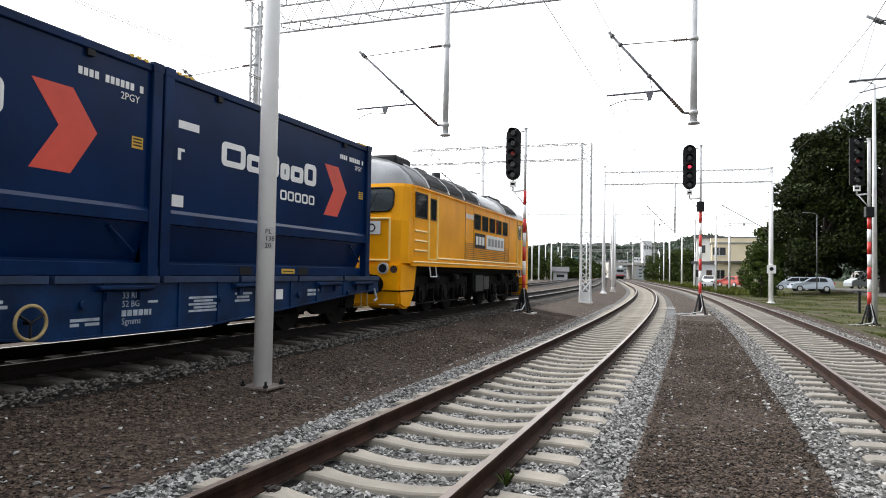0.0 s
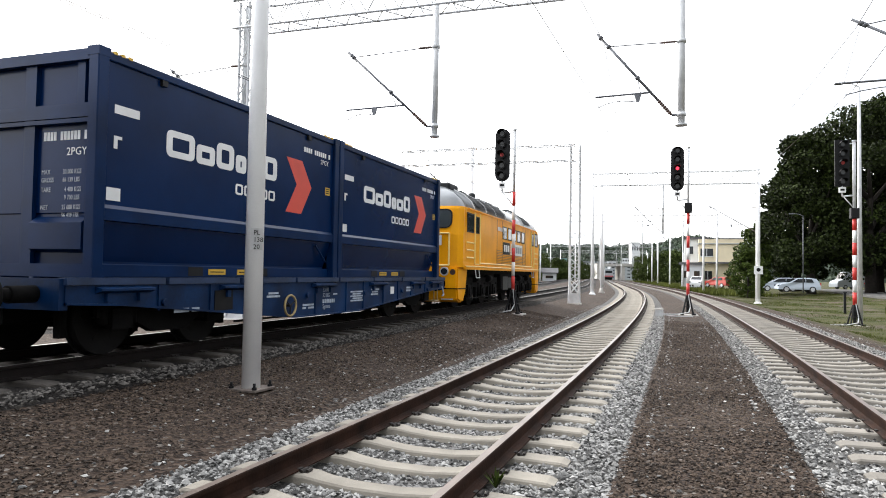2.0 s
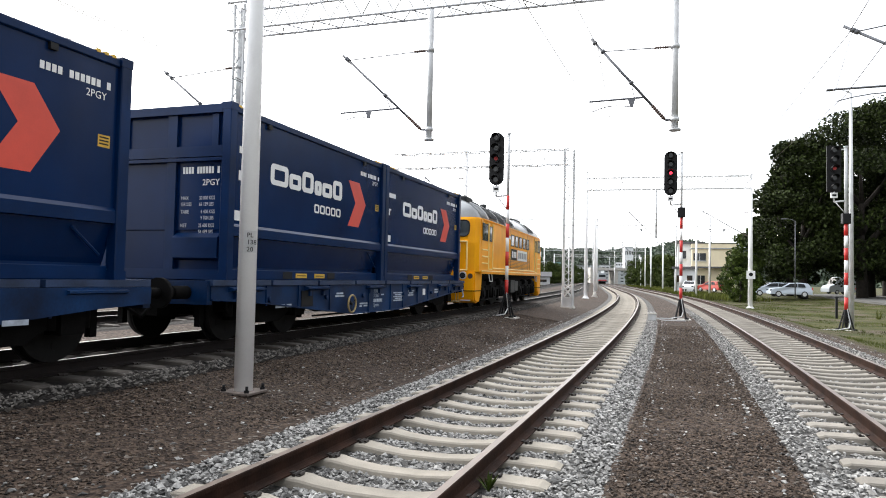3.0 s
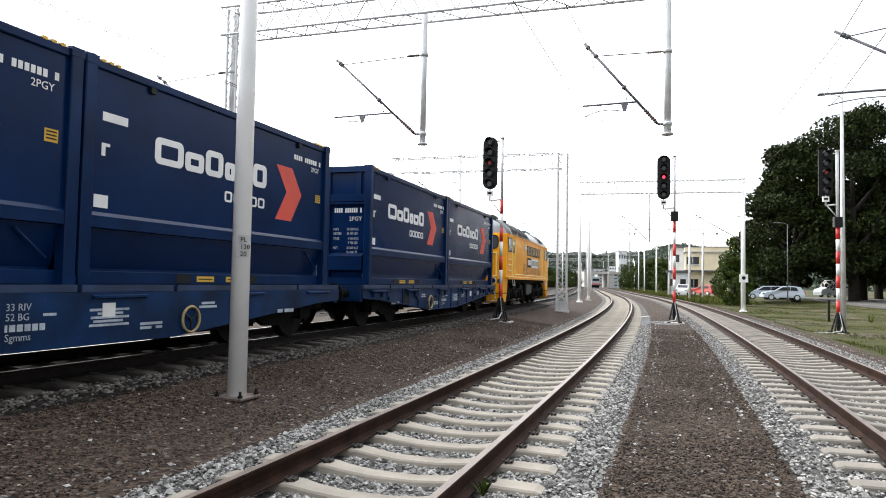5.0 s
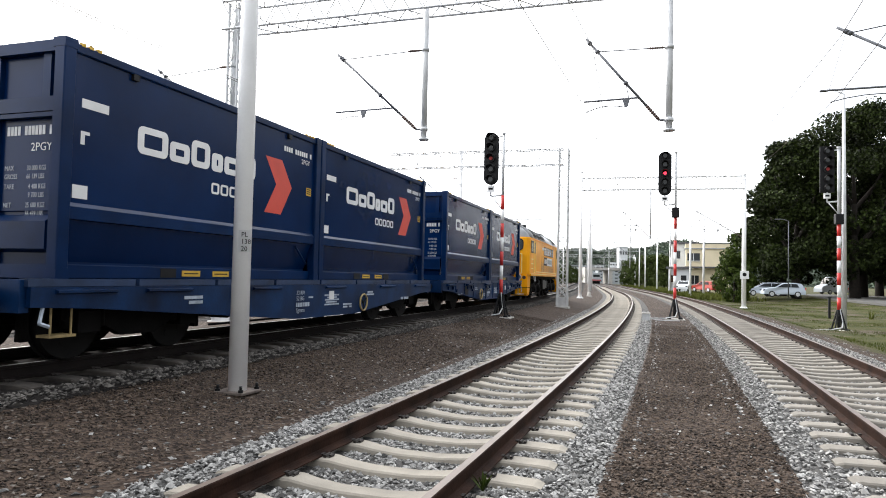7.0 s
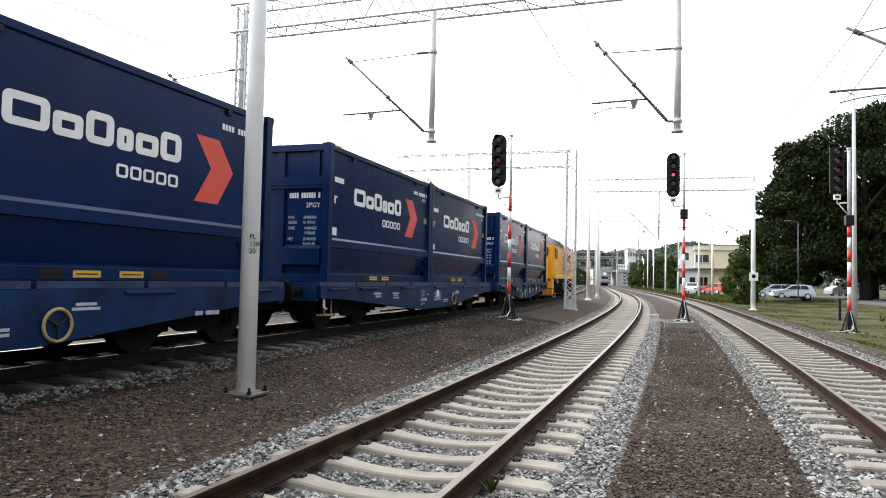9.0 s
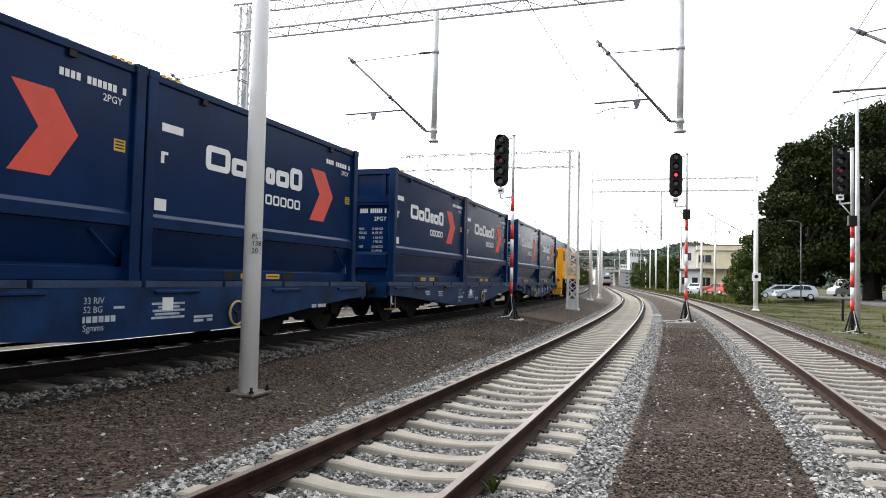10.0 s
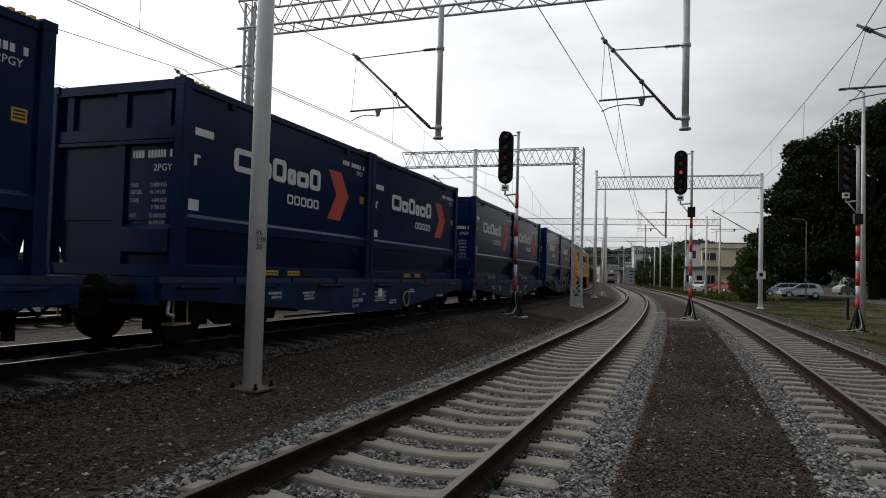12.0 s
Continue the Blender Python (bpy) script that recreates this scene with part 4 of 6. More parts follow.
def locomotive():
    """A yellow twelve-wheel diesel locomotive with a cab at each end."""
    g = thing("diesel_locomotive", Matrix(), "yellow diesel locomotive with grey roof pulling the container wagons", "locomotive")
    L, W = LOCO_HALF, 1.46
    # body with rounded roof; the ends lean back above the nose
    side = [(W, 1.32), (W + 0.01, 2.5), (W - 0.01, 3.18)]
    roof = [(W - 0.03, 3.20), (W - 0.16, 3.44), (W - 0.42, 3.68), (W - 0.80, 3.86), (W - 1.2, 3.95), (0, 3.98)]

    def hull(bm, half, y0, y1, lid=True):
        pts = half + [(-x, z) for x, z in reversed(half)]
        seen, use = set(), []
        for p in pts:
            q = (round(p[0], 4), round(p[1], 4))
            if q not in seen:
                seen.add(q)
                use.append(p)
        slab(bm, use, "y", y0, y1)
    bm = bmesh.new()
    hull(bm, side, -L + 0.55, L - 0.55)
    part("body", bm, M["yellow"], g, "yellow painted body side")
    bm = bmesh.new()
    hull(bm, roof, -L + 0.75, L - 0.75)
    for f in bm.faces:
        f.smooth = abs(f.normal.y) < 0.5
    part("roof", bm, M["loco_roof"], g, "weathered grey rounded roof")
    for end in (-1, 1):
        # cab front, rounded in plan, leaning back at the top
        bm = bmesh.new()
        rows = []
        for z, back, half in ((1.30, 0.0, 1.46), (2.30, 0.0, 1.46), (2.45, 0.03, 1.46), (3.12, 0.16, 1.44), (3.20, 0.2, 1.43)):
            y = L - back
            rows.append([bm.verts.new((x, end * (y - drop), z)) for x, drop in ((-half, 0.75), (-half, 0.30), (-half + 0.12, 0.1), (-half + 0.34, 0.02), (0, 0), (half - 0.34, 0.02), (half - 0.12, 0.1), (half, 0.30), (half, 0.75))])
        for a, b in zip(rows, rows[1:]):
            for j in range(8):
                bm.faces.new((a[j], a[j + 1], b[j + 1], b[j]))
        bm.faces.new(rows[0])
        bm.faces.new(rows[-1])
        bmesh.ops.recalc_face_normals(bm, faces=bm.faces)
        part("cab_front", bm, M["yellow"], g, "yellow rounded cab front")
        bm = bmesh.new()
        rows = []
        for (hx, z), back in zip(roof, (0.2, 0.26, 0.40, 0.62, 0.85, 0.95)):
            y = L - back
            k = max(hx, 0.02)
            rows.append([bm.verts.new((x, end * (y - drop), z)) for x, drop in ((-k, 0.75 - back * 0.3), (-k * 0.92, 0.18), (-k * 0.5, 0.02), (0, 0), (k * 0.5, 0.02), (k * 0.92, 0.18), (k, 0.75 - back * 0.3))])
        for a, b in zip(rows, rows[1:]):
            for j in range(6):
                f = bm.faces.new((a[j], a[j + 1], b[j + 1], b[j]))
                f.smooth = True
        bmesh.ops.recalc_face_normals(bm, faces=bm.faces)
        part("cab_roof", bm, M["loco_roof"], g, "grey domed cab roof")
        # windscreens: black frame and glass
        for sx in (-1, 1):
            bm = bmesh.new()
            z0, z1 = 2.52, 3.08
            y0, y1 = L - 0.04, L - 0.15
            a0, a1 = sx * 0.09, sx * 1.14
            bm2 = []
            for cu, cv, q in ((1.0, 1.0, 0), (0.0, 1.0, 1), (0.0, 0.0, 2), (1.0, 0.0, 3)):
                r = 0.17 if cu else 0.05
                for i in range(6):
                    w = math.pi / 2 * (q + i / 5)
                    u = (cu * 1.05 + (r if not cu else -r) + r * math.cos(w)) / 1.05
                    v = (cv * 0.56 + (r if not cv else -r) + r * math.sin(w)) / 0.56
                    bm2.append((a0 + (a1 - a0) * u, y0 + (y1 - y0) * v + 0.012 - 0.017 * u, z0 + (z1 - z0) * v))
            f = [bm.verts.new((x, end * y, z)) for x, y, z in bm2]
            bm.faces.new(f)
            bmesh.ops.solidify(bm, geom=bm.faces[:], thickness=0.02)
            part("windscreen", bm, M["cab_glass"], g, "windscreen with sky brightness in its grey colour")
            bm = bmesh.new()
            for p, q in zip(bm2, bm2[1:] + bm2[:1]):
                rod(bm, (p[0], end * (p[1] + 0.005), p[2]), (q[0], end * (q[1] + 0.005), q[2]), 0.025)
            part("windscreen_frame", bm, M["black"], g, "black windscreen rubber")
            bm = bmesh.new()
            rod(bm, (sx * 0.55, end * (L + 0.02), 2.50), (sx * 0.72, end * (L - 0.06), 2.95), 0.012)
            part("wiper", bm, M["black"], g, "black wiper")
            # lamps above the buffer beam
            bm = bmesh.new()
            rod(bm, (sx * 0.98, end * (L - 0.02), 1.17), (sx * 0.98, end * (L + 0.09), 1.17), 0.135, 18)
            part("headlight", bm, M["galva"], g, "round headlight in a chrome ring")
            bm = bmesh.new()
            rod(bm, (sx * 0.98, end * (L + 0.085), 1.17), (sx * 0.98, end * (L + 0.10), 1.17), 0.10, 18)
            part("lens", bm, M["glass"], g, "dark headlight lens")
            bm = bmesh.new()
            rod(bm, (sx * 1.24, end * (L - 0.06), 1.15), (sx * 1.24, end * (L + 0.05), 1.15), 0.09, 14)
            part("tail_lamp", bm, M["insulator"], g, "dark red tail lamp")
            bm = bmesh.new()
            rod(bm, (sx * 0.875, end * L, 0.80), (sx * 0.875, end * (L + 0.5), 0.80), 0.11, 14)
            rod(bm, (sx * 0.875, end * (L + 0.5), 0.80), (sx * 0.875, end * (L + 0.55), 0.80), 0.23, 18)
            part("buffer", bm, M["bogie"], g, "black side buffer")
        # nose panel outline and white plate
        bm = bmesh.new()
        for p, q in (((-1.1, 1.36), (1.1, 1.36)), ((1.1, 1.36), (1.1, 2.34)), ((1.1, 2.34), (-1.1, 2.34)), ((-1.1, 2.34), (-1.1, 1.36))):
            rod(bm, (p[0], end * (L + 0.006), p[1]), (q[0], end * (L + 0.006), q[1]), 0.028)
        part("nose_outline", bm, M["trim_yellow"], g, "pale yellow outline on the nose")
        bm = bmesh.new()
        box(bm, -0.86, 0.86, min(end * L, end * (L + 0.010)), max(end * L, end * (L + 0.010)), 1.97, 2.28)
        part("nose_plate", bm, M["white"], g, "white logo plate on the nose")
        bm = bmesh.new()
        for k in range(5):
            a = -0.72 + k * 0.32
            ring(bm, (a + 0.07, end * (L + 0.011), 2.125), "y", 0.085, 0.016, 12, 4)
        part("nose_logo", bm, M["roof_dark"], g, "dark logo shapes")
        bm = bmesh.new()
        box(bm, -0.4, 0.4, min(end * L, end * (L + 0.006)), max(end * L, end * (L + 0.006)), 1.85, 1.91)
        part("nose_line", bm, M["sign_red"], g, "red line under the plate")
        # pilot: a yellow skirt curving to the rear
        bm = bmesh.new()
        prof = [(L + 0.04, 1.30), (L + 0.06, 0.66), (L - 0.02, 0.30), (L - 0.30, 0.22), (L - 0.60, 0.22), (L - 0.85, 0.52), (L - 1.05, 1.30)]
        slab(bm, [(end * u, v) for u, v in prof], "x", -1.40, 1.40)
        soften(bm, 0.05, 2)
        part("pilot", bm, M["yellow"], g, "yellow curved snow-guard pilot")
        bm = bmesh.new()
        box(bm, -1.41, 1.41, min(end * (L - 0.9), end * (L + 0.062)), max(end * (L - 0.9), end * (L + 0.062)), 0.63, 0.66)
        part("pilot_joint", bm, M["bogie"], g, "dark joint in the pilot")
        bm = bmesh.new()
        rod(bm, (0.9, end * (L + 0.07), 0.32), (1.25, end * (L + 0.02), 0.32), 0.02)
        rod(bm, (-0.9, end * (L + 0.07), 0.32), (-1.25, end * (L + 0.02), 0.32), 0.02)
        part("foot_step", bm, M["galva"], g, "pale step iron")
    for sx in (-1, 1):
        x = sx * (W + 0.008)
        lo, hi = (x, x + 0.012) if sx > 0 else (x - 0.012, x)

        def pane(name, y0, y1, z0, z1, mat, label, frame_w=0.0):
            bm = bmesh.new()
            box(bm, lo, hi, y0, y1, z0, z1)
            soften(bm, 0.004)
            ob = part(name, bm, mat, g, label)
            if frame_w:
                bm = bmesh.new()
                for a, b, c, d in ((y0 - frame_w, y1 + frame_w, z1, z1 + frame_w), (y0 - frame_w, y1 + frame_w, z0 - frame_w, z0), (y0 - frame_w, y0, z0, z1), (y1, y1 + frame_w, z0, z1)):
                    box(bm, min(lo, lo + sx * 0.0), hi + (0.006 if sx > 0 else 0), a, b, c, d)
                part("window_frame", bm, M["black"], ob)
            return ob
        for end in (-1, 1):
            e = end * 5.73
            pane("cab_window", e - 0.36, e + 0.36, 2.46, 3.0, M["glass"], "dark cab side window", 0.04)
            pane("door_window", end * 4.88 - 0.17, end * 4.88 + 0.17, 2.46, 2.96, M["glass"], "narrow window in the cab door", 0.03)
            bm = bmesh.new()
            for q in (end * 4.56, end * 5.20):
                rod(bm, (x, q, 1.42), (x, q, 3.10), 0.032)
            part("door_rail", bm, M["trim_yellow"], g, "pale yellow door grab rail")
            bm = bmesh.new()
            box(bm, lo, hi - 0.004 if sx > 0 else hi, end * 4.88 - 0.27, end * 4.88 + 0.27, 1.40, 1.44)
            for q in (1.62, 1.86, 2.10):
                rod(bm, (x, e - 0.42, q), (x, e + 0.40, q), 0.026)
            part("body_ribs", bm, M["trim_yellow"], g, "raised yellow ribs")
            bm = bmesh.new()
            for q in (end * 4.65, end * 5.1):
                rod(bm, (x, q, 1.28), (x + sx * 0.04, q, 0.98), 0.016)
            rod(bm, (x + sx * 0.04, end * 4.65, 0.98), (x + sx * 0.04, end * 5.1, 0.98), 0.016)
            part("door_step", bm, M["galva"], g, "pale steel door step")
        for k in range(5):
            pane("engine_window", -1.2 + 0.87 * k, -1.2 + 0.87 * k + 0.60, 2.48, 2.90, M["glass"], "square engine-room window", 0.035)
        pane("dark_logo_plate", -1.17, 0.0, 1.88, 2.34, M["black"], "black logo plate")
        pane("white_logo_plate", 0.16, 2.44, 1.88, 2.34, M["white"], "white logo plate")
        bm = bmesh.new()
        hx = x + sx * 0.013
        for k in range(5):
            box(bm, min(hx, hx + sx * 0.004), max(hx, hx + sx * 0.004), 0.34 + 0.41 * k, 0.34 + 0.41 * k + 0.28, 1.98, 2.24)
        part("logo_shapes", bm, M["loco_roof"], g, "grey logo blocks")
        bm = bmesh.new()
        for k in range(3):
            box(bm, min(hx, hx + sx * 0.004), max(hx, hx + sx * 0.004), -1.05 + 0.34 * k, -1.05 + 0.34 * k + 0.24, 1.98, 2.24)
        part("logo_shapes", bm, M["white"], g, "white logo blocks")
        bm = bmesh.new()
        for k in range(4):
            box(bm, min(hx, hx + sx * 0.004), max(hx, hx + sx * 0.004), -2.1 + 0.2 * k, -2.1 + 0.2 * k + 0.14, 2.72, 2.86)
        part("number_bars", bm, M["white"], g, "white running number as bars")
        # panel joints, louvre field and lower rail
        bm = bmesh.new()
        for q in (-4.5, -2.14, -1.3, 2.6, 3.2, 4.5):
            box(bm, lo, lo + 0.006, q - 0.010, q + 0.010, 1.5, 3.12)
        for k in range(9):
            box(bm, lo, lo + 0.006, -2.1, 3.1, 1.50 + 0.06 * k, 1.515 + 0.06 * k)
        part("panel_joint", bm, M["insulator"], g, "dark panel joints and louvres")
        bm = bmesh.new()
        box(bm, min(x - sx * 0.05, x + sx * 0.03), max(x - sx * 0.05, x + sx * 0.03), -L + 0.5, L - 0.5, 1.24, 1.34)
        rod(bm, (x + sx * 0.02, -L + 0.8, 3.17), (x + sx * 0.02, L - 0.8, 3.17), 0.02)
        part("side_rail", bm, M["yellow"], g, "yellow lower side rail")
        part("trim_line", built(rod, (x, -4.5, 1.46), (x, 4.5, 1.46), 0.028), M["trim_yellow"], g, "pale yellow trim line")
        part("trim_line", built(rod, (x + sx * 0.03, -L + 0.5, 1.34), (x + sx * 0.03, L - 0.5, 1.34), 0.022), M["trim_yellow"], g, "pale yellow trim line")
        # dark roof panels along the shoulder
        for y0, y1 in ((-4.95, -3.58), (-3.38, -2.18), (-1.98, -0.58), (3.02, 4.6)):
            bm = bmesh.new()
            ins = [(sx * 1.395, 3.30), (sx * 1.31, 3.45), (sx * 1.05, 3.69), (sx * 0.68, 3.87)]
            for a, b in zip(ins, ins[1:]):
                v = [bm.verts.new(p) for p in ((a[0] + sx * 0.02, y0, a[1] + 0.02), (a[0] + sx * 0.02, y1, a[1] + 0.02), (b[0] + sx * 0.02, y1, b[1] + 0.03), (b[0] + sx * 0.02, y0, b[1] + 0.03))]
                bm.faces.new(v)
            bmesh.ops.solidify(bm, geom=bm.faces[:], thickness=0.02)
            part("roof_panel", bm, M["roof_dark"], g, "dark grey roof grille panel")
        bm = bmesh.new()
        for q in (-5.1, -3.5, -2.1, -0.5, 2.9):
            bm = bmesh.new()
            pts = [(sx * 1.42, 3.24), (sx * 1.30, 3.47), (sx * 1.04, 3.71), (sx * 0.67, 3.89)]
            for a, b in zip(pts, pts[1:]):
                rod(bm, (a[0], q, a[1]), (b[0], q, b[1]), 0.03)
            part("roof_rib", bm, M["galva"], g, "pale roof joint rib")
            bm = bmesh.new()
            for a, b in zip(pts, pts[1:]):
                rod(bm, (a[0] + sx * 0.01, q + 0.06, a[1]), (b[0] + sx * 0.01, q + 0.06, b[1]), 0.028)
            part("roof_seam", bm, M["black"], g, "black roof joint seam")
    bm = bmesh.new()
    for y0, y1, w, z1 in ((-5.6, -4.6, 0.7, 4.08), (-3.6, -2.8, 0.5, 4.06), (-1.4, 0.9, 0.55, 4.02), (2.0, 2.7, 0.4, 4.06), (3.6, 5.2, 0.6, 4.05)):
        box(bm, -w, w, y0, y1, 3.82, z1)
    soften(bm, 0.06)
    part("roof_vent", bm, M["roof_dark"], g, "dark roof ventilators")
    bm = bmesh.new()
    rod(bm, (0.35, -1.7, 3.9), (0.35, -1.7, 4.16), 0.14, 12)
    part("exhaust", bm, M["roof_dark"], g, "sooty exhaust stack")
    bm = bmesh.new()
    rod(bm, (-0.35, -1.7, 3.9), (-0.35, -1.7, 4.16), 0.14, 12)
    part("exhaust", bm, M["roof_dark"], g, "sooty exhaust stack")
    # frame, tank, bogies
    bm = bmesh.new()
    box(bm, -1.30, 1.30, -L + 0.3, L - 0.3, 1.10, 1.30)
    part("frame", bm, M["bogie"], g, "black main frame")
    bm = bmesh.new()
    slab(bm, [(-1.28, 1.12), (-1.32, 0.55), (-0.95, 0.32), (0.95, 0.32), (1.32, 0.55), (1.28, 1.12)], "y", -0.75, 1.05)
    soften(bm, 0.03)
    part("fuel_tank", bm, M["bogie"], g, "black fuel tank")
    for sx in (-1, 1):
        bm = bmesh.new()
        for a, b, c, d in ((-0.55, 0.3, 0.50, 1.02), (0.36, 1.0, 0.56, 0.98)):
            box(bm, min(sx * 1.315, sx * 1.345), max(sx * 1.315, sx * 1.345), a, b, c, d)
        part("battery_cover", bm, M["cover_grey"], g, "dark grey battery cover")
    for end in (-1, 1):
        yb = end * 3.5
        bm = bmesh.new()
        for sx in (-1, 1):
            slab(bm, [(yb - 2.3, 0.78), (yb - 2.3, 0.98), (yb + 2.3, 0.98), (yb + 2.3, 0.78), (yb + 1.7, 0.66), (yb - 1.7, 0.66)], "x", sx * 1.18 - 0.07, sx * 1.18 + 0.07)
            for u in (-1.7, 0.0, 1.7):
                box(bm, sx * 1.18 - 0.14, sx * 1.18 + 0.14, yb + u - 0.2, yb + u + 0.2, 0.35, 0.74)
                rod(bm, (sx * 1.25, yb + u, 0.52), (sx * 1.36, yb + u, 0.52), 0.13, 14)
                for w in (-0.42, 0.42):
                    rod(bm, (sx * 1.2, yb + u + w, 0.42), (sx * 1.2, yb + u + w, 0.80), 0.11, 10)
                box(bm, sx * 1.2 - 0.05, sx * 1.2 + 0.05, yb + u - 0.7, yb + u - 0.6, 0.22, 0.9)
            for u in (-0.85, 0.85):
                rod(bm, (sx * 1.28, yb + u - 0.25, 0.95), (sx * 1.28, yb + u + 0.25, 0.95), 0.12, 12)
            rod(bm, (sx * 1.27, yb - 2.0, 0.30), (sx * 1.27, yb + 2.0, 0.30), 0.025)
        box(bm, -1.15, 1.15, yb - 2.2, yb + 2.2, 0.70, 1.12)
        part("bogie", bm, M["bogie"], g, "black three-axle bogie with springs and brake gear")
        for u in (-1.7, 0.0, 1.7):
            wheelset(g, yb + u, 0.50)
    return g


first_wagon, first_box = wagon(), container()
WAGONS = [first_wagon] + [copy_thing(first_wagon, Matrix()) for _ in range(4)]
BOXES = [first_box] + [copy_thing(first_box, Matrix()) for _ in range(9)]
LOCO = locomotive()


# ---- overhead line: masts, portals, cantilevers, wires ----
def lattice(bm, p, q, u, v, a, b, bays, r=0.022, rc=0.035):
    """A square lattice girder from p to q; u, v are its cross directions, a, b its half sizes."""
    p, q, u, v = Vector(p), Vector(q), Vector(u), Vector(v)
    corner = [(u * a * i + v * b * j) for i, j in ((-1, -1), (1, -1), (1, 1), (-1, 1))]
    for c in corner:
        rod(bm, p + c, q + c, rc, 6)
    for f in range(4):
        c0, c1 = corner[f], corner[(f + 1) % 4]
        for k in range(bays):
            m0, m1 = p.lerp(q, k / bays), p.lerp(q, (k + 1) / bays)
            mm = p.lerp(q, (k + 0.5) / bays)
            rod(bm, m0 + c0, mm + c1, r, 4)
            rod(bm, mm + c1, m1 + c0, r, 4)


def beam(parent, s, d0, d1, z, high, wide, bays, label):
    inv = parent.matrix_basis.inverted()
    p, q = inv @ at(s, d0, z + high / 2), inv @ at(s, d1, z + high / 2)
    part("beam", built(lattice, p, q, (0, 1, 0), (0, 0, 1), wide / 2, high / 2, bays, 0.018, 0.032), M["galva"], parent, label)


def lattice_tower(parent, d, z0, z1, wide=0.42, bays=9):
    m = pose(d, 0, z0)
    bm = built(lattice, (0, 0, 0.9), (0, 0, z1 - z0), (1, 0, 0), (0, 1, 0), wide / 2, wide / 2, bays, 0.02, 0.04)
    t = part("tower", bm, M["galva"], parent, "galvanised steel lattice tower", m)
    for sx in (-1, 1):
        for sy in (-1, 1):
            bm = bmesh.new()
            rod(bm, (sx * 0.27, sy * 0.27, 0.1), (sx * wide / 2, sy * wide / 2, 0.95), 0.05, 6)
            part("tower_foot", bm, M["galva"], t, "splayed steel tower foot")
    for sy in (-1, 1):
        bm = bmesh.new()
        slab(bm, [(-0.31, 0.0), (0.31, 0.0), (0.27, 0.55), (-0.27, 0.55)], "y", sy * 0.25 - 0.02, sy * 0.25 + 0.02)
        part("foot_panel", bm, M["galva"], t, "splayed steel foot panel")
        for sx in (-1, 1):
            bm = bmesh.new()
            rod(bm, (sx * 0.26, sy * 0.265, 0.5), (-sx * wide * 0.46, sy * (wide / 2 + 0.015), 1.1), 0.022, 6)
            part("foot_brace", bm, M["galva"], t, "diagonal foot brace")
    bm = bmesh.new()
    box(bm, -0.38, 0.38, -0.38, 0.38, -0.5, 0.04)
    soften(bm, 0.03)
    part("footing", bm, M["concrete"], t, "concrete footing")


def round_mast(parent, d, z0, z1, r0=0.13, r1=0.10):
    bm = bmesh.new()
    rod(bm, (d, 0, z0), (d, 0, z1), r0, 16, r1)
    rod(bm, (d, 0, z1), (d, 0, z1 + 0.04), r1 + 0.02, 16)
    box(bm, d - 0.26, d + 0.26, -0.26, 0.26, z0, z0 + 0.035)
    for sx in (-1, 1):
        for sy in (-1, 1):
            rod(bm, (d + sx * 0.19, sy * 0.19, z0 + 0.03), (d + sx * 0.19, sy * 0.19, z0 + 0.10), 0.028, 6)
            slab(bm, [(d + sx * 0.1, z0 + 0.03), (d + sx * 0.24, z0 + 0.03), (d + sx * 0.1, z0 + 0.28)], "y", -0.012, 0.012) if sy > 0 else None
    part("mast", bm, M["mast_white"], parent, "pale grey round steel mast")


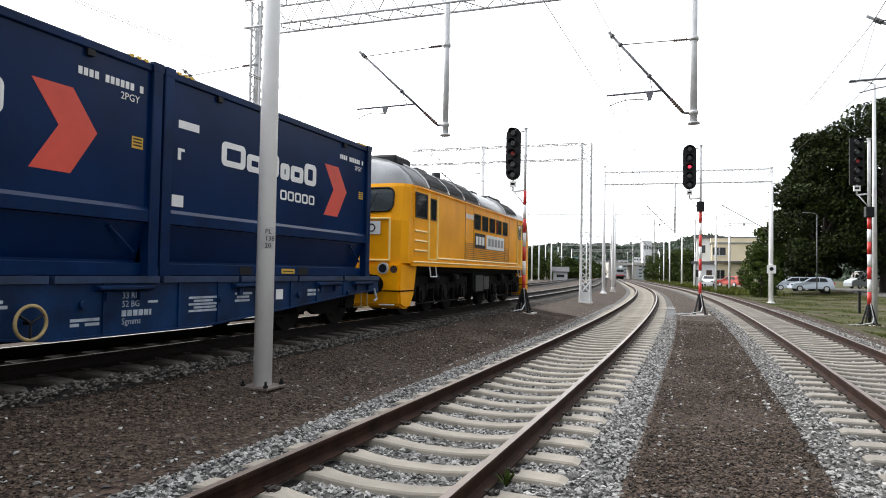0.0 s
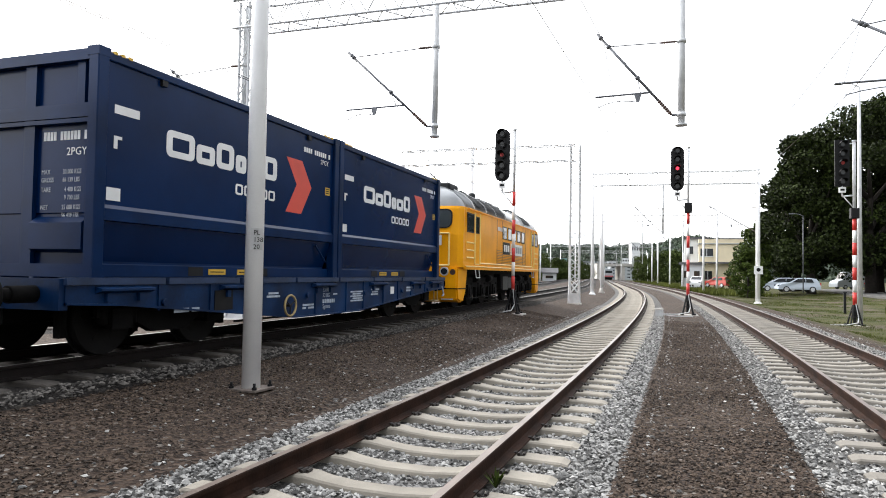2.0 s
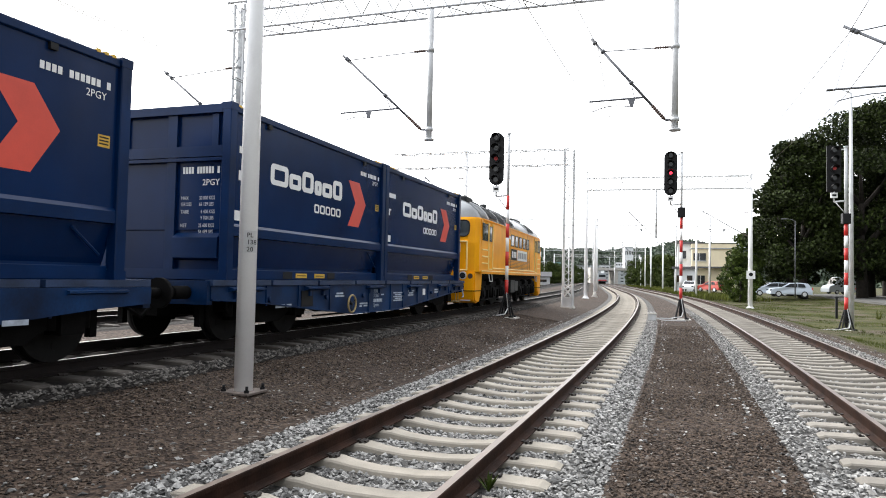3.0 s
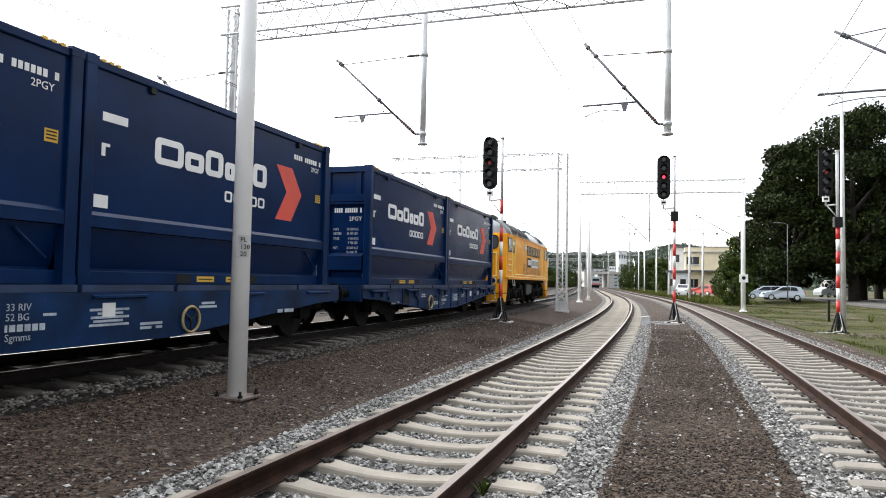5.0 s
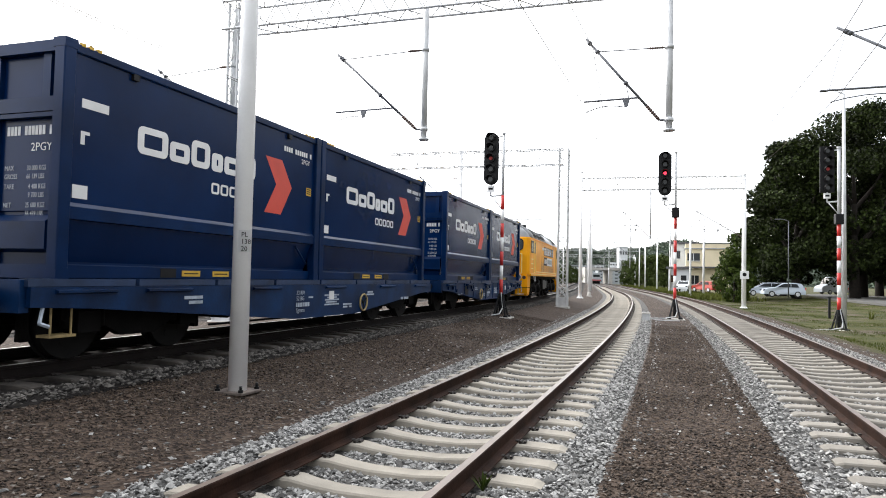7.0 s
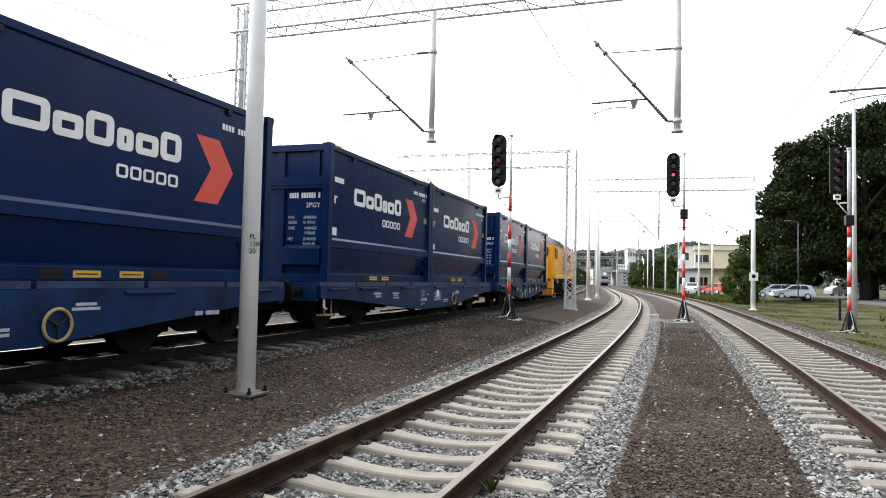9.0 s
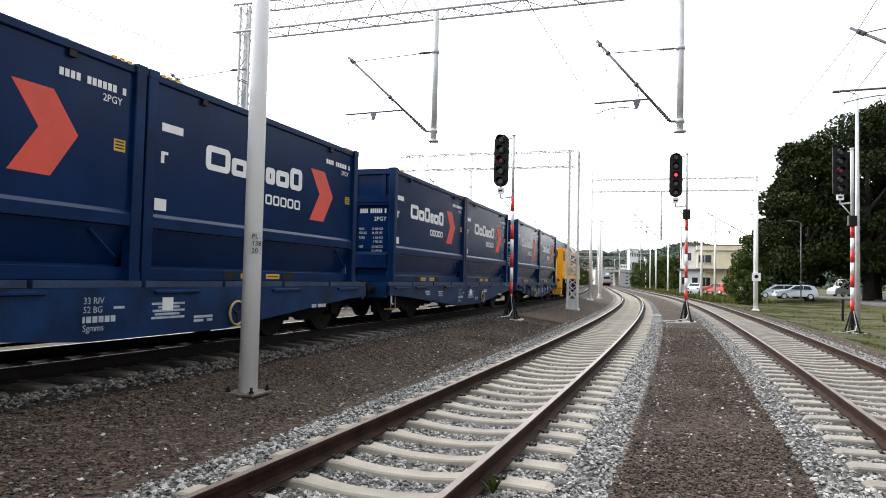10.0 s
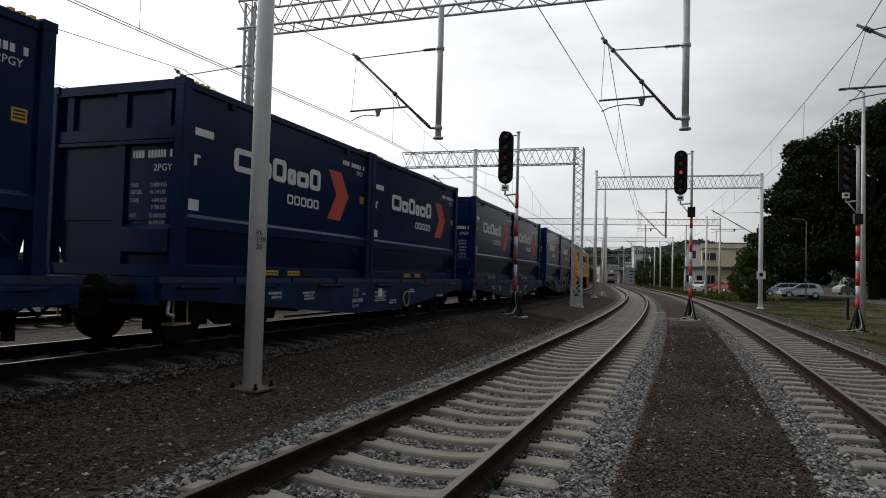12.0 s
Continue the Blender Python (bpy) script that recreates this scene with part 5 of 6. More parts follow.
def cantilever(parent, d_tube, d_wire, z_rail, z_top, bottom=4.75, strut=4.95, tip=6.90, tie=6.73, meet=0.88, reg=5.47, hang=0.55, past=0.15):
    """A drop tube with its raking strut, tie, registration tube and steady arm for the track at d_wire; heights above the rail."""
    w = -1 if d_wire < d_tube else 1
    reach = abs(d_wire - d_tube)
    z = z_rail
    bm = bmesh.new()
    rod(bm, (d_tube, 0, z + bottom), (d_tube, 0, z_top), 0.075, 12)
    rod(bm, (d_tube, 0, z + bottom - 0.02), (d_tube, 0, z + bottom + 0.02), 0.13, 12)
    for q in (strut, tie):
        rod(bm, (d_tube, 0, z + q - 0.04), (d_tube, 0, z + q + 0.04), 0.10, 12)
    t = part("drop_tube", bm, M["galva"], parent, "galvanised drop tube")
    bm = bmesh.new()
    p, q = Vector((d_tube + w * 0.2, 0, z + strut)), Vector((d_tube + w * (reach + 0.12), 0, z + tip))
    rod(bm, p.lerp(q, 0.16), q, 0.031, 8)
    rod(bm, (d_tube + w * 0.2, 0, z + tie), p.lerp(q, meet), 0.014, 6)
    rod(bm, (d_tube, 0, z + strut), p, 0.03, 6)
    for u in (meet, 0.45, 0.95):
        rod(bm, p.lerp(q, u - 0.012), p.lerp(q, u + 0.012), 0.055, 8)
    zr = z + reg
    end = d_tube + w * (reach + past)
    root = p.lerp(q, (zr - p.z) / (q.z - p.z))
    rod(bm, (root.x, 0, zr), (end, 0, zr - 0.03), 0.024, 6)
    rod(bm, p.lerp(q, 0.45), (root.x + w * 0.22, 0, zr), 0.012, 6)
    c = d_tube + w * (reach * hang)
    slab(bm, [(c - 0.09, zr), (c + 0.09, zr), (c + 0.03, zr - 0.2), (c - 0.03, zr - 0.2)], "y", -0.02, 0.02)
    last = (c, 0, zr - 0.2)
    for k in range(1, 6):
        u = k / 5
        nx = (c + (end - w * 0.05 - c) * u, 0, zr - 0.2 + 0.12 * math.sin(u * 2.6) - 0.14 * u)
        rod(bm, last, nx, 0.013, 5)
        last = nx
    rod(bm, q.lerp(p, 0.05), (end - w * 0.04, 0, zr - 0.03), 0.006, 4)
    part("cantilever_arm", bm, M["arm"], t, "dark grey cantilever strut and registration arm")
    bm = bmesh.new()
    rod(bm, p, p.lerp(q, 0.18), 0.03, 8)
    for k in range(7):
        o = p.lerp(q, 0.02 + 0.022 * k)
        rod(bm, o, p.lerp(q, 0.035 + 0.022 * k), 0.042, 10)
    part("strut_insulator", bm, M["insulator"], t, "ribbed brown insulator")
    bm = bmesh.new()
    rod(bm, (d_tube + w * 0.08, 0, z + tie), (d_tube + w * 0.46, 0, z + tie), 0.02, 8)
    for k in range(6):
        xx = d_tube + w * (0.14 + 0.05 * k)
        rod(bm, (xx, 0, z + tie), (xx + w * 0.03, 0, z + tie), 0.036, 10)
    part("tie_insulator", bm, M["insulator"], t, "ribbed brown insulator")


RT1, RT2 = RISE[D1] + RAIL, RAIL


def portal(s, label):
    return thing("line_portal", spot(s, 0), label, "line portal", "overhead line portals")


P1, P2, P3 = 16.5, 38.2, 56.0
g = portal(P1, "galvanised lattice portal with hanging line cantilevers above the tracks")
beam(g, P1, -9.3, 12.0, 8.16, 0.75, 0.62, 24, "galvanised lattice cross beam")
lattice_tower(g, -9.03, 0.3, 8.91, 0.30)
lattice_tower(g, 12.0, -0.25, 8.91)
cantilever(g, -3.55, D1 - 0.2, RT1, 8.26, 4.465, 4.72, 6.765, 6.69, 0.93, 5.29, 0.72)
cantilever(g, 2.17, D2 + 0.47, RT2, 8.26, 4.77, 5.0, 6.95, 6.62, 0.84, 5.53, 0.54)
cantilever(g, 9.0, D3 + 0.55, RT2, 8.26, 4.60, 4.80, 6.75, 7.1, 0.93, 5.48, 0.62, 0.30)
cantilever(g, -9.1, D4 - 0.2, RT1, 8.26, 4.82, 4.95, 6.80, 6.70)
g = portal(P2, "galvanised lattice half portal on a lattice tower beyond the signals")
beam(g, P2, -13.1, -2.87, 7.88, 0.85, 0.5, 13, "galvanised lattice cross beam")
lattice_tower(g, -2.87, 0.12, 8.75, 0.50, 10)
round_mast(g, -8.7, 0.1, 8.8, 0.13, 0.12)
cantilever(g, -8.7, D4 + 0.2, RT1, 7.2)
g = portal(P3, "galvanised lattice portal on two round masts across two tracks")
beam(g, P3, -3.2, 8.85, 8.75, 0.95, 0.5, 16, "galvanised lattice cross beam")
round_mast(g, -3.2, 0.15, 10.2, 0.135, 0.11)
round_mast(g, 8.85, -0.25, 9.8, 0.17, 0.14)
cantilever(g, 2.1, D2 + 0.1, RT2, 8.8)
cantilever(g, 8.85, D3 + 0.5, RT2, 7.1)
for s, lo, hi in ((98, -15, 11.9), (140, -15, 10), (185, -16, 10), (235, -16, 12)):
    g = portal(s, "distant galvanised lattice portal over the station tracks")
    beam(g, s, lo, hi, 9.2, 0.8, 0.5, 24, "galvanised lattice cross beam")
    for d in (lo, -2.9, hi):
        round_mast(g, d, -0.25, 10.2, 0.15, 0.12)
    cantilever(g, -3.3, D1, RT1, 9.3)
    cantilever(g, 2.3, D2, RT2, 9.3)
    cantilever(g, 7.6, D3, RT2, 9.3)


def wire_run(name, d, z_rail, label, height=5.25, top=1.5, sag=0.9, pair=0.0, lean=()):
    """Contact and messenger wires of one track, straight from support to support, with droppers."""
    holds = [-40, P1, P2, 66, 98, 140, 185, 235, 300] if d < -1 else [-40, P1, P3, 98, 140, 185, 235, 300]
    bm = bmesh.new()
    zc = z_rail + height
    sway = list(lean) + [(0, 0)] * 9
    for i, (a, b) in enumerate(zip(holds, holds[1:])):
        c0, c1 = at(a, d + sway[i][0], zc), at(b, d + sway[i + 1][0], zc)
        m0, m1 = at(a, d + sway[i][1], zc + top), at(b, d + sway[i + 1][1], zc + top)
        n, last = 8, None
        for k in range(n + 1):
            u = k / n
            c, m = c0.lerp(c1, u), m0.lerp(m1, u) - Vector((0, 0, sag * 4 * u * (1 - u)))
            if last:
                for o in ((-pair, pair) if pair else (0,)):
                    rod(bm, last[0] + Vector((o, 0, 0)), c + Vector((o, 0, 0)), 0.008, 4)
                rod(bm, last[1], m, 0.009, 4)
                if k < n:
                    rod(bm, c, m, 0.005, 4)
            last = (c, m)
    tagged(new(name, mesh_of(name, bm, M["wire"])), label, "overhead wire", "overhead wires")


wire_run("overhead_wire", D1 - 0.28, RT1, "pair of thin overhead contact wires above the freight train", 4.95, 1.75, 1.1, 0.05)
wire_run("overhead_wire", D2 + 0.36, RT2, "thin overhead contact wire above the empty track", lean=((0.4, 0.4), (0.06, 0.14)))
wire_run("overhead_wire", D3 + 0.45, RT2, "thin overhead contact wire above the verge track", 5.3, 1.25, 0.35, 0, ((0, 0), (0, 0.05), (-0.7, -0.9)))
wire_run("overhead_wire", D4, RT1, "thin overhead contact wire behind the train")


def label_mast():
    """The near pale mast with a bolted foot and a small number label."""
    s, d = 8.3, -2.96
    z = level(s, d)
    g = thing("steel_mast", spot(s, d, z), "pale grey round steel mast bolted to the gravel ground", "mast")
    bm = bmesh.new()
    rod(bm, (0, 0, 0.03), (0, 0, 9.2), 0.118, 32, 0.100)
    part("tube", bm, M["mast_white"], g, "pale grey painted steel tube")
    bm = bmesh.new()
    box(bm, -0.215, 0.215, -0.215, 0.215, 0.0, 0.035)
    soften(bm, 0.006)
    part("foot_plate", bm, M["plate_rust"], g, "rust-stained steel foot plate")
    for sx in (-1, 1):
        for sy in (-1, 1):
            bm = bmesh.new()
            rod(bm, (sx * 0.17, sy * 0.17, 0.03), (sx * 0.17, sy * 0.17, 0.065), 0.034, 6)
            rod(bm, (sx * 0.17, sy * 0.17, 0.06), (sx * 0.17, sy * 0.17, 0.115), 0.018, 8)
            part("anchor_bolt", bm, M["black"], g, "black anchor bolt with nut")
    # label wrapped round the tube towards the camera
    face = math.atan2(*(Matrix(g.matrix_basis).inverted() @ Vector((0, 0, 0))).xy)
    bm = bmesh.new()
    zs = (1.78, 2.06)
    cols = []
    for k in range(13):
        a = face - 0.30 + (k - 6) * 0.125
        cols.append([bm.verts.new((0.116 * math.sin(a), 0.116 * math.cos(a), q)) for q in zs])
    for a, b in zip(cols, cols[1:]):
        bm.faces.new((a[0], b[0], b[1], a[1]))
    bmesh.ops.solidify(bm, geom=bm.faces[:], thickness=0.004)
    part("number_label", bm, M["white"], g, "white number label")
    base = pose(0, 0, 0, 0, 0, -math.degrees(face - 0.30))
    for words, zz, sz in (("PL", 1.975, 0.085), ("138", 1.885, 0.085), ("20", 1.795, 0.085)):
        letters("label_text", words, sz, M["black"], g, base @ Matrix(((-1, 0, 0, 0.055), (0, 0, 1, 0.1215), (0, 1, 0, zz), (0, 0, 0, 1))))
    return g


label_mast()


def signal(s, d, z, lit, extra_box, lamps=5, mirror=-1, turn=0.0, plate=False, r=0.062, lift=0.0):
    g = thing("colour_light_signal", spot(s, d, z, turn), "railway light signal showing red on a red and white banded post", "railway signal", "light signals")
    # banded post
    z0, band = 0.85, 0.52
    for k in range(7):
        bm = bmesh.new()
        rod(bm, (0, 0, z0 + band * k), (0, 0, z0 + band * (k + 1)), r + (0.002 if k % 2 == 0 else 0), 16)
        part("post_band", bm, M["sign_red" if k % 2 == 0 else "white"], g, "red band" if k % 2 == 0 else "white band")
    top = z0 + 7 * band
    bm = bmesh.new()
    rod(bm, (0, 0, top), (0, 0, 6.95 + lift), r * 0.85, 14)
    rod(bm, (0, 0, 6.95 + lift), (0, 0, 7.0 + lift), r * 1.2, 14)
    part("post", bm, M["galva"], g, "galvanised upper post")
    bm = bmesh.new()
    for sx in (-1, 1):
        for sy in (-1, 1):
            rod(bm, (sx * 0.22, sy * 0.22, 0.03), (sx * 0.05, sy * 0.05, 0.85), 0.035, 6)
            box(bm, sx * 0.24 - 0.08, sx * 0.24 + 0.08, sy * 0.24 - 0.08, sy * 0.24 + 0.08, -0.05, 0.06)
    rod(bm, (0, 0, 0.1), (0, 0, 0.86), 0.07, 10)
    for a in (0.35, 0.6):
        k = 0.22 - 0.17 * (a / 0.85)
        for sx in (-1, 1):
            rod(bm, (sx * k, -k, a), (sx * k, k, a), 0.018, 5)
            rod(bm, (-k, sx * k, a), (k, sx * k, a), 0.018, 5)
    part("foot_frame", bm, M["black"], g, "black four-legged foot frame")
    bm = bmesh.new()
    box(bm, -0.42, 0.42, -0.42, 0.42, -0.4, 0.0)
    part("footing", bm, M["concrete"], g, "concrete footing")
    # head on the left, facing the camera
    hx, hz0 = mirror * 0.46, 5.05 + lift
    hz1 = hz0 + 0.40 * lamps - 0.02
    bm = bmesh.new()
    w = 0.28
    out = [(hx + w * math.cos(a), hz1 - w + w * math.sin(a)) for a in [math.pi * i / 10 for i in range(11)]] + [(hx + w * math.cos(a), hz0 + w + w * math.sin(a)) for a in [math.pi + math.pi * i / 10 for i in range(11)]]
    if plate:
        out = [(hx + w, hz0), (hx + w, hz1), (hx - w, hz1), (hx - w, hz0)]
    slab(bm, out, "y", -0.03, 0.03)
    part("backboard", bm, M["black"], g, "black rounded backboard")
    for k in range(lamps):
        zc = hz0 + 0.2 + (hz1 - hz0 - 0.4) * k / (lamps - 1)
        bm = bmesh.new()
        rod(bm, (hx, -0.03, zc), (hx, -0.12, zc), 0.135, 18)
        # hood: upper half tube
        n = 12
        a0 = [bm.verts.new((hx + 0.14 * math.cos(math.pi * i / n), -0.03, zc + 0.14 * math.sin(math.pi * i / n))) for i in range(n + 1)]
        b0 = [bm.verts.new((hx + 0.14 * math.cos(math.pi * i / n), -0.36, zc + 0.02 + 0.12 * math.sin(math.pi * i / n))) for i in range(n + 1)]
        for i in range(n):
            bm.faces.new((a0[i], a0[i + 1], b0[i + 1], b0[i]))
        lamp = part("lamp_unit", bm, M["black"], g, "black lamp unit with hood")
        bm = bmesh.new()
        on = k == lamps - 3
        rod(bm, (hx, -0.12, zc), (hx, -0.135, zc), 0.07 if on else 0.09, 18)
        part("lens", bm, M[lit] if on else M["glass"], lamp, "lit red lens" if on else "dark lens")
    bm = bmesh.new()
    box(bm, hx - 0.13, hx + 0.13, -0.05, 0.02, hz0 - 0.26, hz0 - 0.03)
    part("name_plate", bm, M["white"], g, "white name plate")
    bm = bmesh.new()
    bars_z = hz0 - 0.18
    box(bm, hx - 0.08, hx + 0.08, -0.054, -0.05, bars_z, bars_z + 0.08)
    part("name_bar", bm, M["black"], g, "dark unreadable name")
    bm = bmesh.new()
    rod(bm, (hx, 0, hz0 + 0.02), (hx, 0, hz0 - 0.42), 0.035, 8)
    rod(bm, (hx, 0, hz0 - 0.42), (0, 0, hz0 - 0.38), 0.035, 8)
    rod(bm, (hx, 0, hz0 - 0.36), (0, 0, hz0 - 0.95), 0.022, 8)
    part("bracket", bm, M["galva"], g, "grey steel bracket")
    bm = bmesh.new()
    rod(bm, (hx, 0.03, hz1 - 0.2), (0, 0, hz1 - 0.15), 0.025, 8)
    part("bracket", bm, M["galva"], g, "grey steel bracket")
    if extra_box:
        bm = bmesh.new()
        box(bm, -0.16, 0.16, -0.14, 0.14, top - 0.02, top + 0.42)
        soften(bm, 0.02)
        part("junction_box", bm, M["black"], g, "black junction box")
    bm = bmesh.new()
    last = (0.02, -0.06, 0.9)
    for q in ((0.10, -0.14, 0.35), (0.02, -0.32, 0.12), (-0.45, -0.5, 0.03), (-1.1, -0.55, 0.02)):
        rod(bm, last, q, 0.022, 6)
        last = q
    part("cable", bm, M["galva"], g, "pale grey cable running to the ground")
    return g


signal(25.6, -3.60, level(25.6, -3.6), "red_dim", False, 5, lift=-0.16)
signal(32.6, 2.70, 0.0, "red_lamp", True, 5, lift=0.40)
signal(33.3, 9.3, -0.25, "red_dim", True, 5, turn=4, plate=True, r=0.075, lift=0.78)


def plain_mast(s, d, h, r=0.11, label="pale grey round overhead line mast", cat="mast"):
    z = level(s, d)
    g = thing("line_mast", spot(s, d, z), label, cat, "line masts")
    bm = bmesh.new()
    rod(bm, (0, 0, 0.4), (0, 0, h), r, 14, r * 0.75)
    part("tube", bm, M["mast_white"], g, "pale grey tube")
    bm = bmesh.new()
    rod(bm, (0, 0, -0.1), (0, 0, 0.45), r * 1.9, 10, r * 1.05)
    box(bm, -r * 2.4, r * 2.4, -r * 2.4, r * 2.4, -0.2, 0.06)
    part("foot", bm, M["concrete"], g, "pale mast foot")
    return g


plain_mast(64.5, -2.83, 10.5, 0.115)
for s, d, h in ((84.6, 8.3, 9.5), (112, 9.2, 9.0), (122, -2.9, 9.2), (155, 9.0, 9.2), (165, -2.8, 9.2), (210, -2.8, 9.2), (215, 11, 9), (105, -16, 9), (118, -16.5, 9), (135, -17, 9), (160, -18, 9), (180, -8.4, 9), (150, -8.4, 9), (200, -18, 9), (240, 16, 9), (260, -5, 9), (270, 5, 9), (290, 14, 9)):
    plain_mast(s, d, h, 0.13)


def street_lamp(s, d, h, arm, turn, z=None, thick=0.085, paint="galva"):
    g = thing("street_lamp", spot(s, d, level(s, d) if z is None else z, turn), "tall grey street lamp with a short arm", "street lamp", "street lamps")
    bm = bmesh.new()
    rod(bm, (0, 0, 0), (0, 0, h), thick, 12, thick * 0.55)
    part("pole", bm, M[paint], g, "grey lamp pole")
    bm = bmesh.new()
    rod(bm, (0, 0, h), (arm * 0.5, 0, h + 0.16), 0.03, 8)
    rod(bm, (arm * 0.5, 0, h + 0.16), (arm, 0, h + 0.2), 0.03, 8)
    part("arm", bm, M[paint], g)
    bm = bmesh.new()
    box(bm, min(arm, arm * 1.6), max(arm, arm * 1.6), -0.11, 0.11, h + 0.14, h + 0.23)
    soften(bm, 0.03)
    part("lantern", bm, M["arm"], g, "flat grey lantern")
    return g


# ---- verge, car park, trees, buildings and distance ----
def seen_at(way, dist):
    """A place by its bearing (degrees to the right of +y) and distance."""
    a = radians(way)
    return math.sin(a) * dist, math.cos(a) * dist


street_lamp(34.3, 9.74, 10.3, -0.6, 0, None, 0.115)
street_lamp(*where(*seen_at(28.8, 77)), 7.7, -0.8, 0, 0.28, 0.06, "arm")
street_lamp(96, 17.0, 7.2, -0.9, 0, 0.3, 0.06, "arm")


def marker_post(s, d):
    g = thing("marker_post", spot(s, d, level(s, d)), "short dark marker post in the grass", "post")
    bm = bmesh.new()
    box(bm, -0.06, 0.06, -0.06, 0.06, -0.1, 1.15)
    soften(bm, 0.01)
    part("stake", bm, M["black"], g)
    bm = bmesh.new()
    box(bm, -0.09, 0.09, -0.08, 0.08, 1.15, 1.22)
    part("cap", bm, M["roof_dark"], g)


marker_post(44.0, 11.5)


def track_box(s, d):
    """A small cable box beside the rail with its cable."""
    g = thing("track_box", spot(s, d, -0.02), "small pale grey cable box beside the rail", "cable box")
    bm = bmesh.new()
    box(bm, -0.16, 0.16, -0.2, 0.2, 0.0, 0.28)
    soften(bm, 0.02)
    part("housing", bm, M["galva"], g)
    bm = bmesh.new()
    box(bm, -0.18, 0.18, -0.22, 0.22, 0.28, 0.31)
    part("lid", bm, M["concrete"], g)
    bm = bmesh.new()
    last = Vector((0.16, 0, 0.1))
    for q in ((0.4, 0.05, 0.03), (0.9, -0.1, 0.03), (1.35, 0.1, 0.03)):
        rod(bm, last, q, 0.018, 6)
        last = Vector(q)
    part("cable", bm, M["galva"], g)


track_box(31.0, 1.5)


def rail_weed(s, d, z, size, seed, label):
    """A small tuft of weed."""
    rng = random.Random(seed)
    bm = bmesh.new()
    for k in range(16):
        a, h, q = rng.uniform(0, 6.28), rng.uniform(0.5, 1.0) * size, rng.uniform(0.2, 0.7) * size
        u = Vector((math.cos(a), math.sin(a), 0))
        v = Vector((-u.y, u.x, 0)) * size * 0.06
        p = [bm.verts.new(c) for c in (-v, v, u * q * 0.6 + v + Vector((0, 0, h * 0.7)), u * q + Vector((0, 0, h)), u * q * 0.6 - v + Vector((0, 0, h * 0.7)))]
        bm.faces.new(p)
    ob = new("weed_tuft", mesh_of("weed_tuft", bm, M["leaf_light"]))
    ob.matrix_basis = spot(s, d, z)
    tagged(ob, label, "weed")


rail_weed(6.1, 0.88, -0.02, 0.17, 4, "small yellow-green weed growing beside the rail")


def mast_sign():
    """A small white plate with a dark disc on the portal's mast."""
    g = thing("mast_sign", spot(P3 - 0.24, 8.85, 1.95), "small white sign with a dark disc on the portal mast", "sign")
    part("plate", built(box, -0.3, 0.3, -0.02, 0.02, 0.0, 0.6), M["white"], g, "white plate")
    part("disc", built(rod, (0, -0.02, 0.33), (0, -0.03, 0.33), 0.14, 16), M["black"], g, "dark disc")


mast_sign()


def blades(name, spots, high, material, label, category):
    """Tufts of thin leaves."""
    rng = np.random.default_rng(len(spots))
    n = len(spots)
    p = np.array(spots)
    k = 4
    a = rng.uniform(0, 6.283, (n, k))
    h = rng.uniform(0.45, 1.1, (n, k)) * high
    lean = rng.uniform(0.1, 0.6, (n, k)) * h
    w = high * 0.06
    v = np.empty((n, k, 3, 3))
    dx, dy = np.cos(a), np.sin(a)
    v[:, :, 0] = p[:, None] + np.stack([-dy * w, dx * w, np.zeros_like(a) - 0.02], -1)
    v[:, :, 1] = p[:, None] + np.stack([dy * w, -dx * w, np.zeros_like(a) - 0.02], -1)
    v[:, :, 2] = p[:, None] + np.stack([dx * lean, dy * lean, h], -1)
    me = bpy.data.meshes.new(name)
    me.from_pydata(v.reshape(-1, 3).tolist(), [], np.arange(n * k * 3).reshape(-1, 3).tolist())
    me.materials.append(material)
    return tagged(new(name, me), label, category, kind="stuff")


tufts = []
for _ in range(60000):
    s, d = 16 + 70 * random.random() ** 1.3, 7.6 + 14 * random.random()
    if noise.noise((s * 0.25, d * 0.25, 3)) + 0.5 * noise.noise((s * 0.9, d * 0.9, 5)) > 0.02 and abs(noise.noise((s * 0.08, d * 0.3, 7))) > 0.04:
        tufts.append(tuple(at(s, d, level(s, d))))
blades("verge_grass", tufts, 0.085, M["blade"], "rough green verge grass beside the track", "grass")
tall = []
for _ in range(1500):
    s, d = random.uniform(30, 46), random.uniform(13.5, 24)
    if noise.noise((s * 0.3, d * 0.3, 11)) > 0.05:
        tall.append(tuple(at(s, d, level(s, d))))
for _ in range(9000):
    s, d = random.uniform(76, 230), 7.9 + 7 * random.random() ** 1.4
    tall.append(tuple(at(s, d, level(s, d))))
blades("tall_weeds", tall, 0.6, M["weed"], "tall weeds growing on the bank", "weeds")


def leaves(bm_spots, size, rng):
    """Two crossed, bent quads for every place."""
    n = len(bm_spots)
    p = np.array(bm_spots)
    q = rng.normal(size=(n, 3))
    q /= np.linalg.norm(q, axis=1)[:, None]
    r = np.cross(q, rng.normal(size=(n, 3)))
    r /= np.linalg.norm(r, axis=1)[:, None]
    s = size * rng.uniform(0.5, 1.3, n)[:, None]
    t = np.cross(q, r)
    v = np.stack([p - q * s, p + r * s * 0.7 + t * s * 0.2, p + q * s, p - r * s * 0.7 + t * s * 0.2], 1)
    f = np.arange(n * 4).reshape(-1, 4)
    return v.reshape(-1, 3), np.concatenate([f[:, [0, 1, 2]], f[:, [0, 2, 3]]])


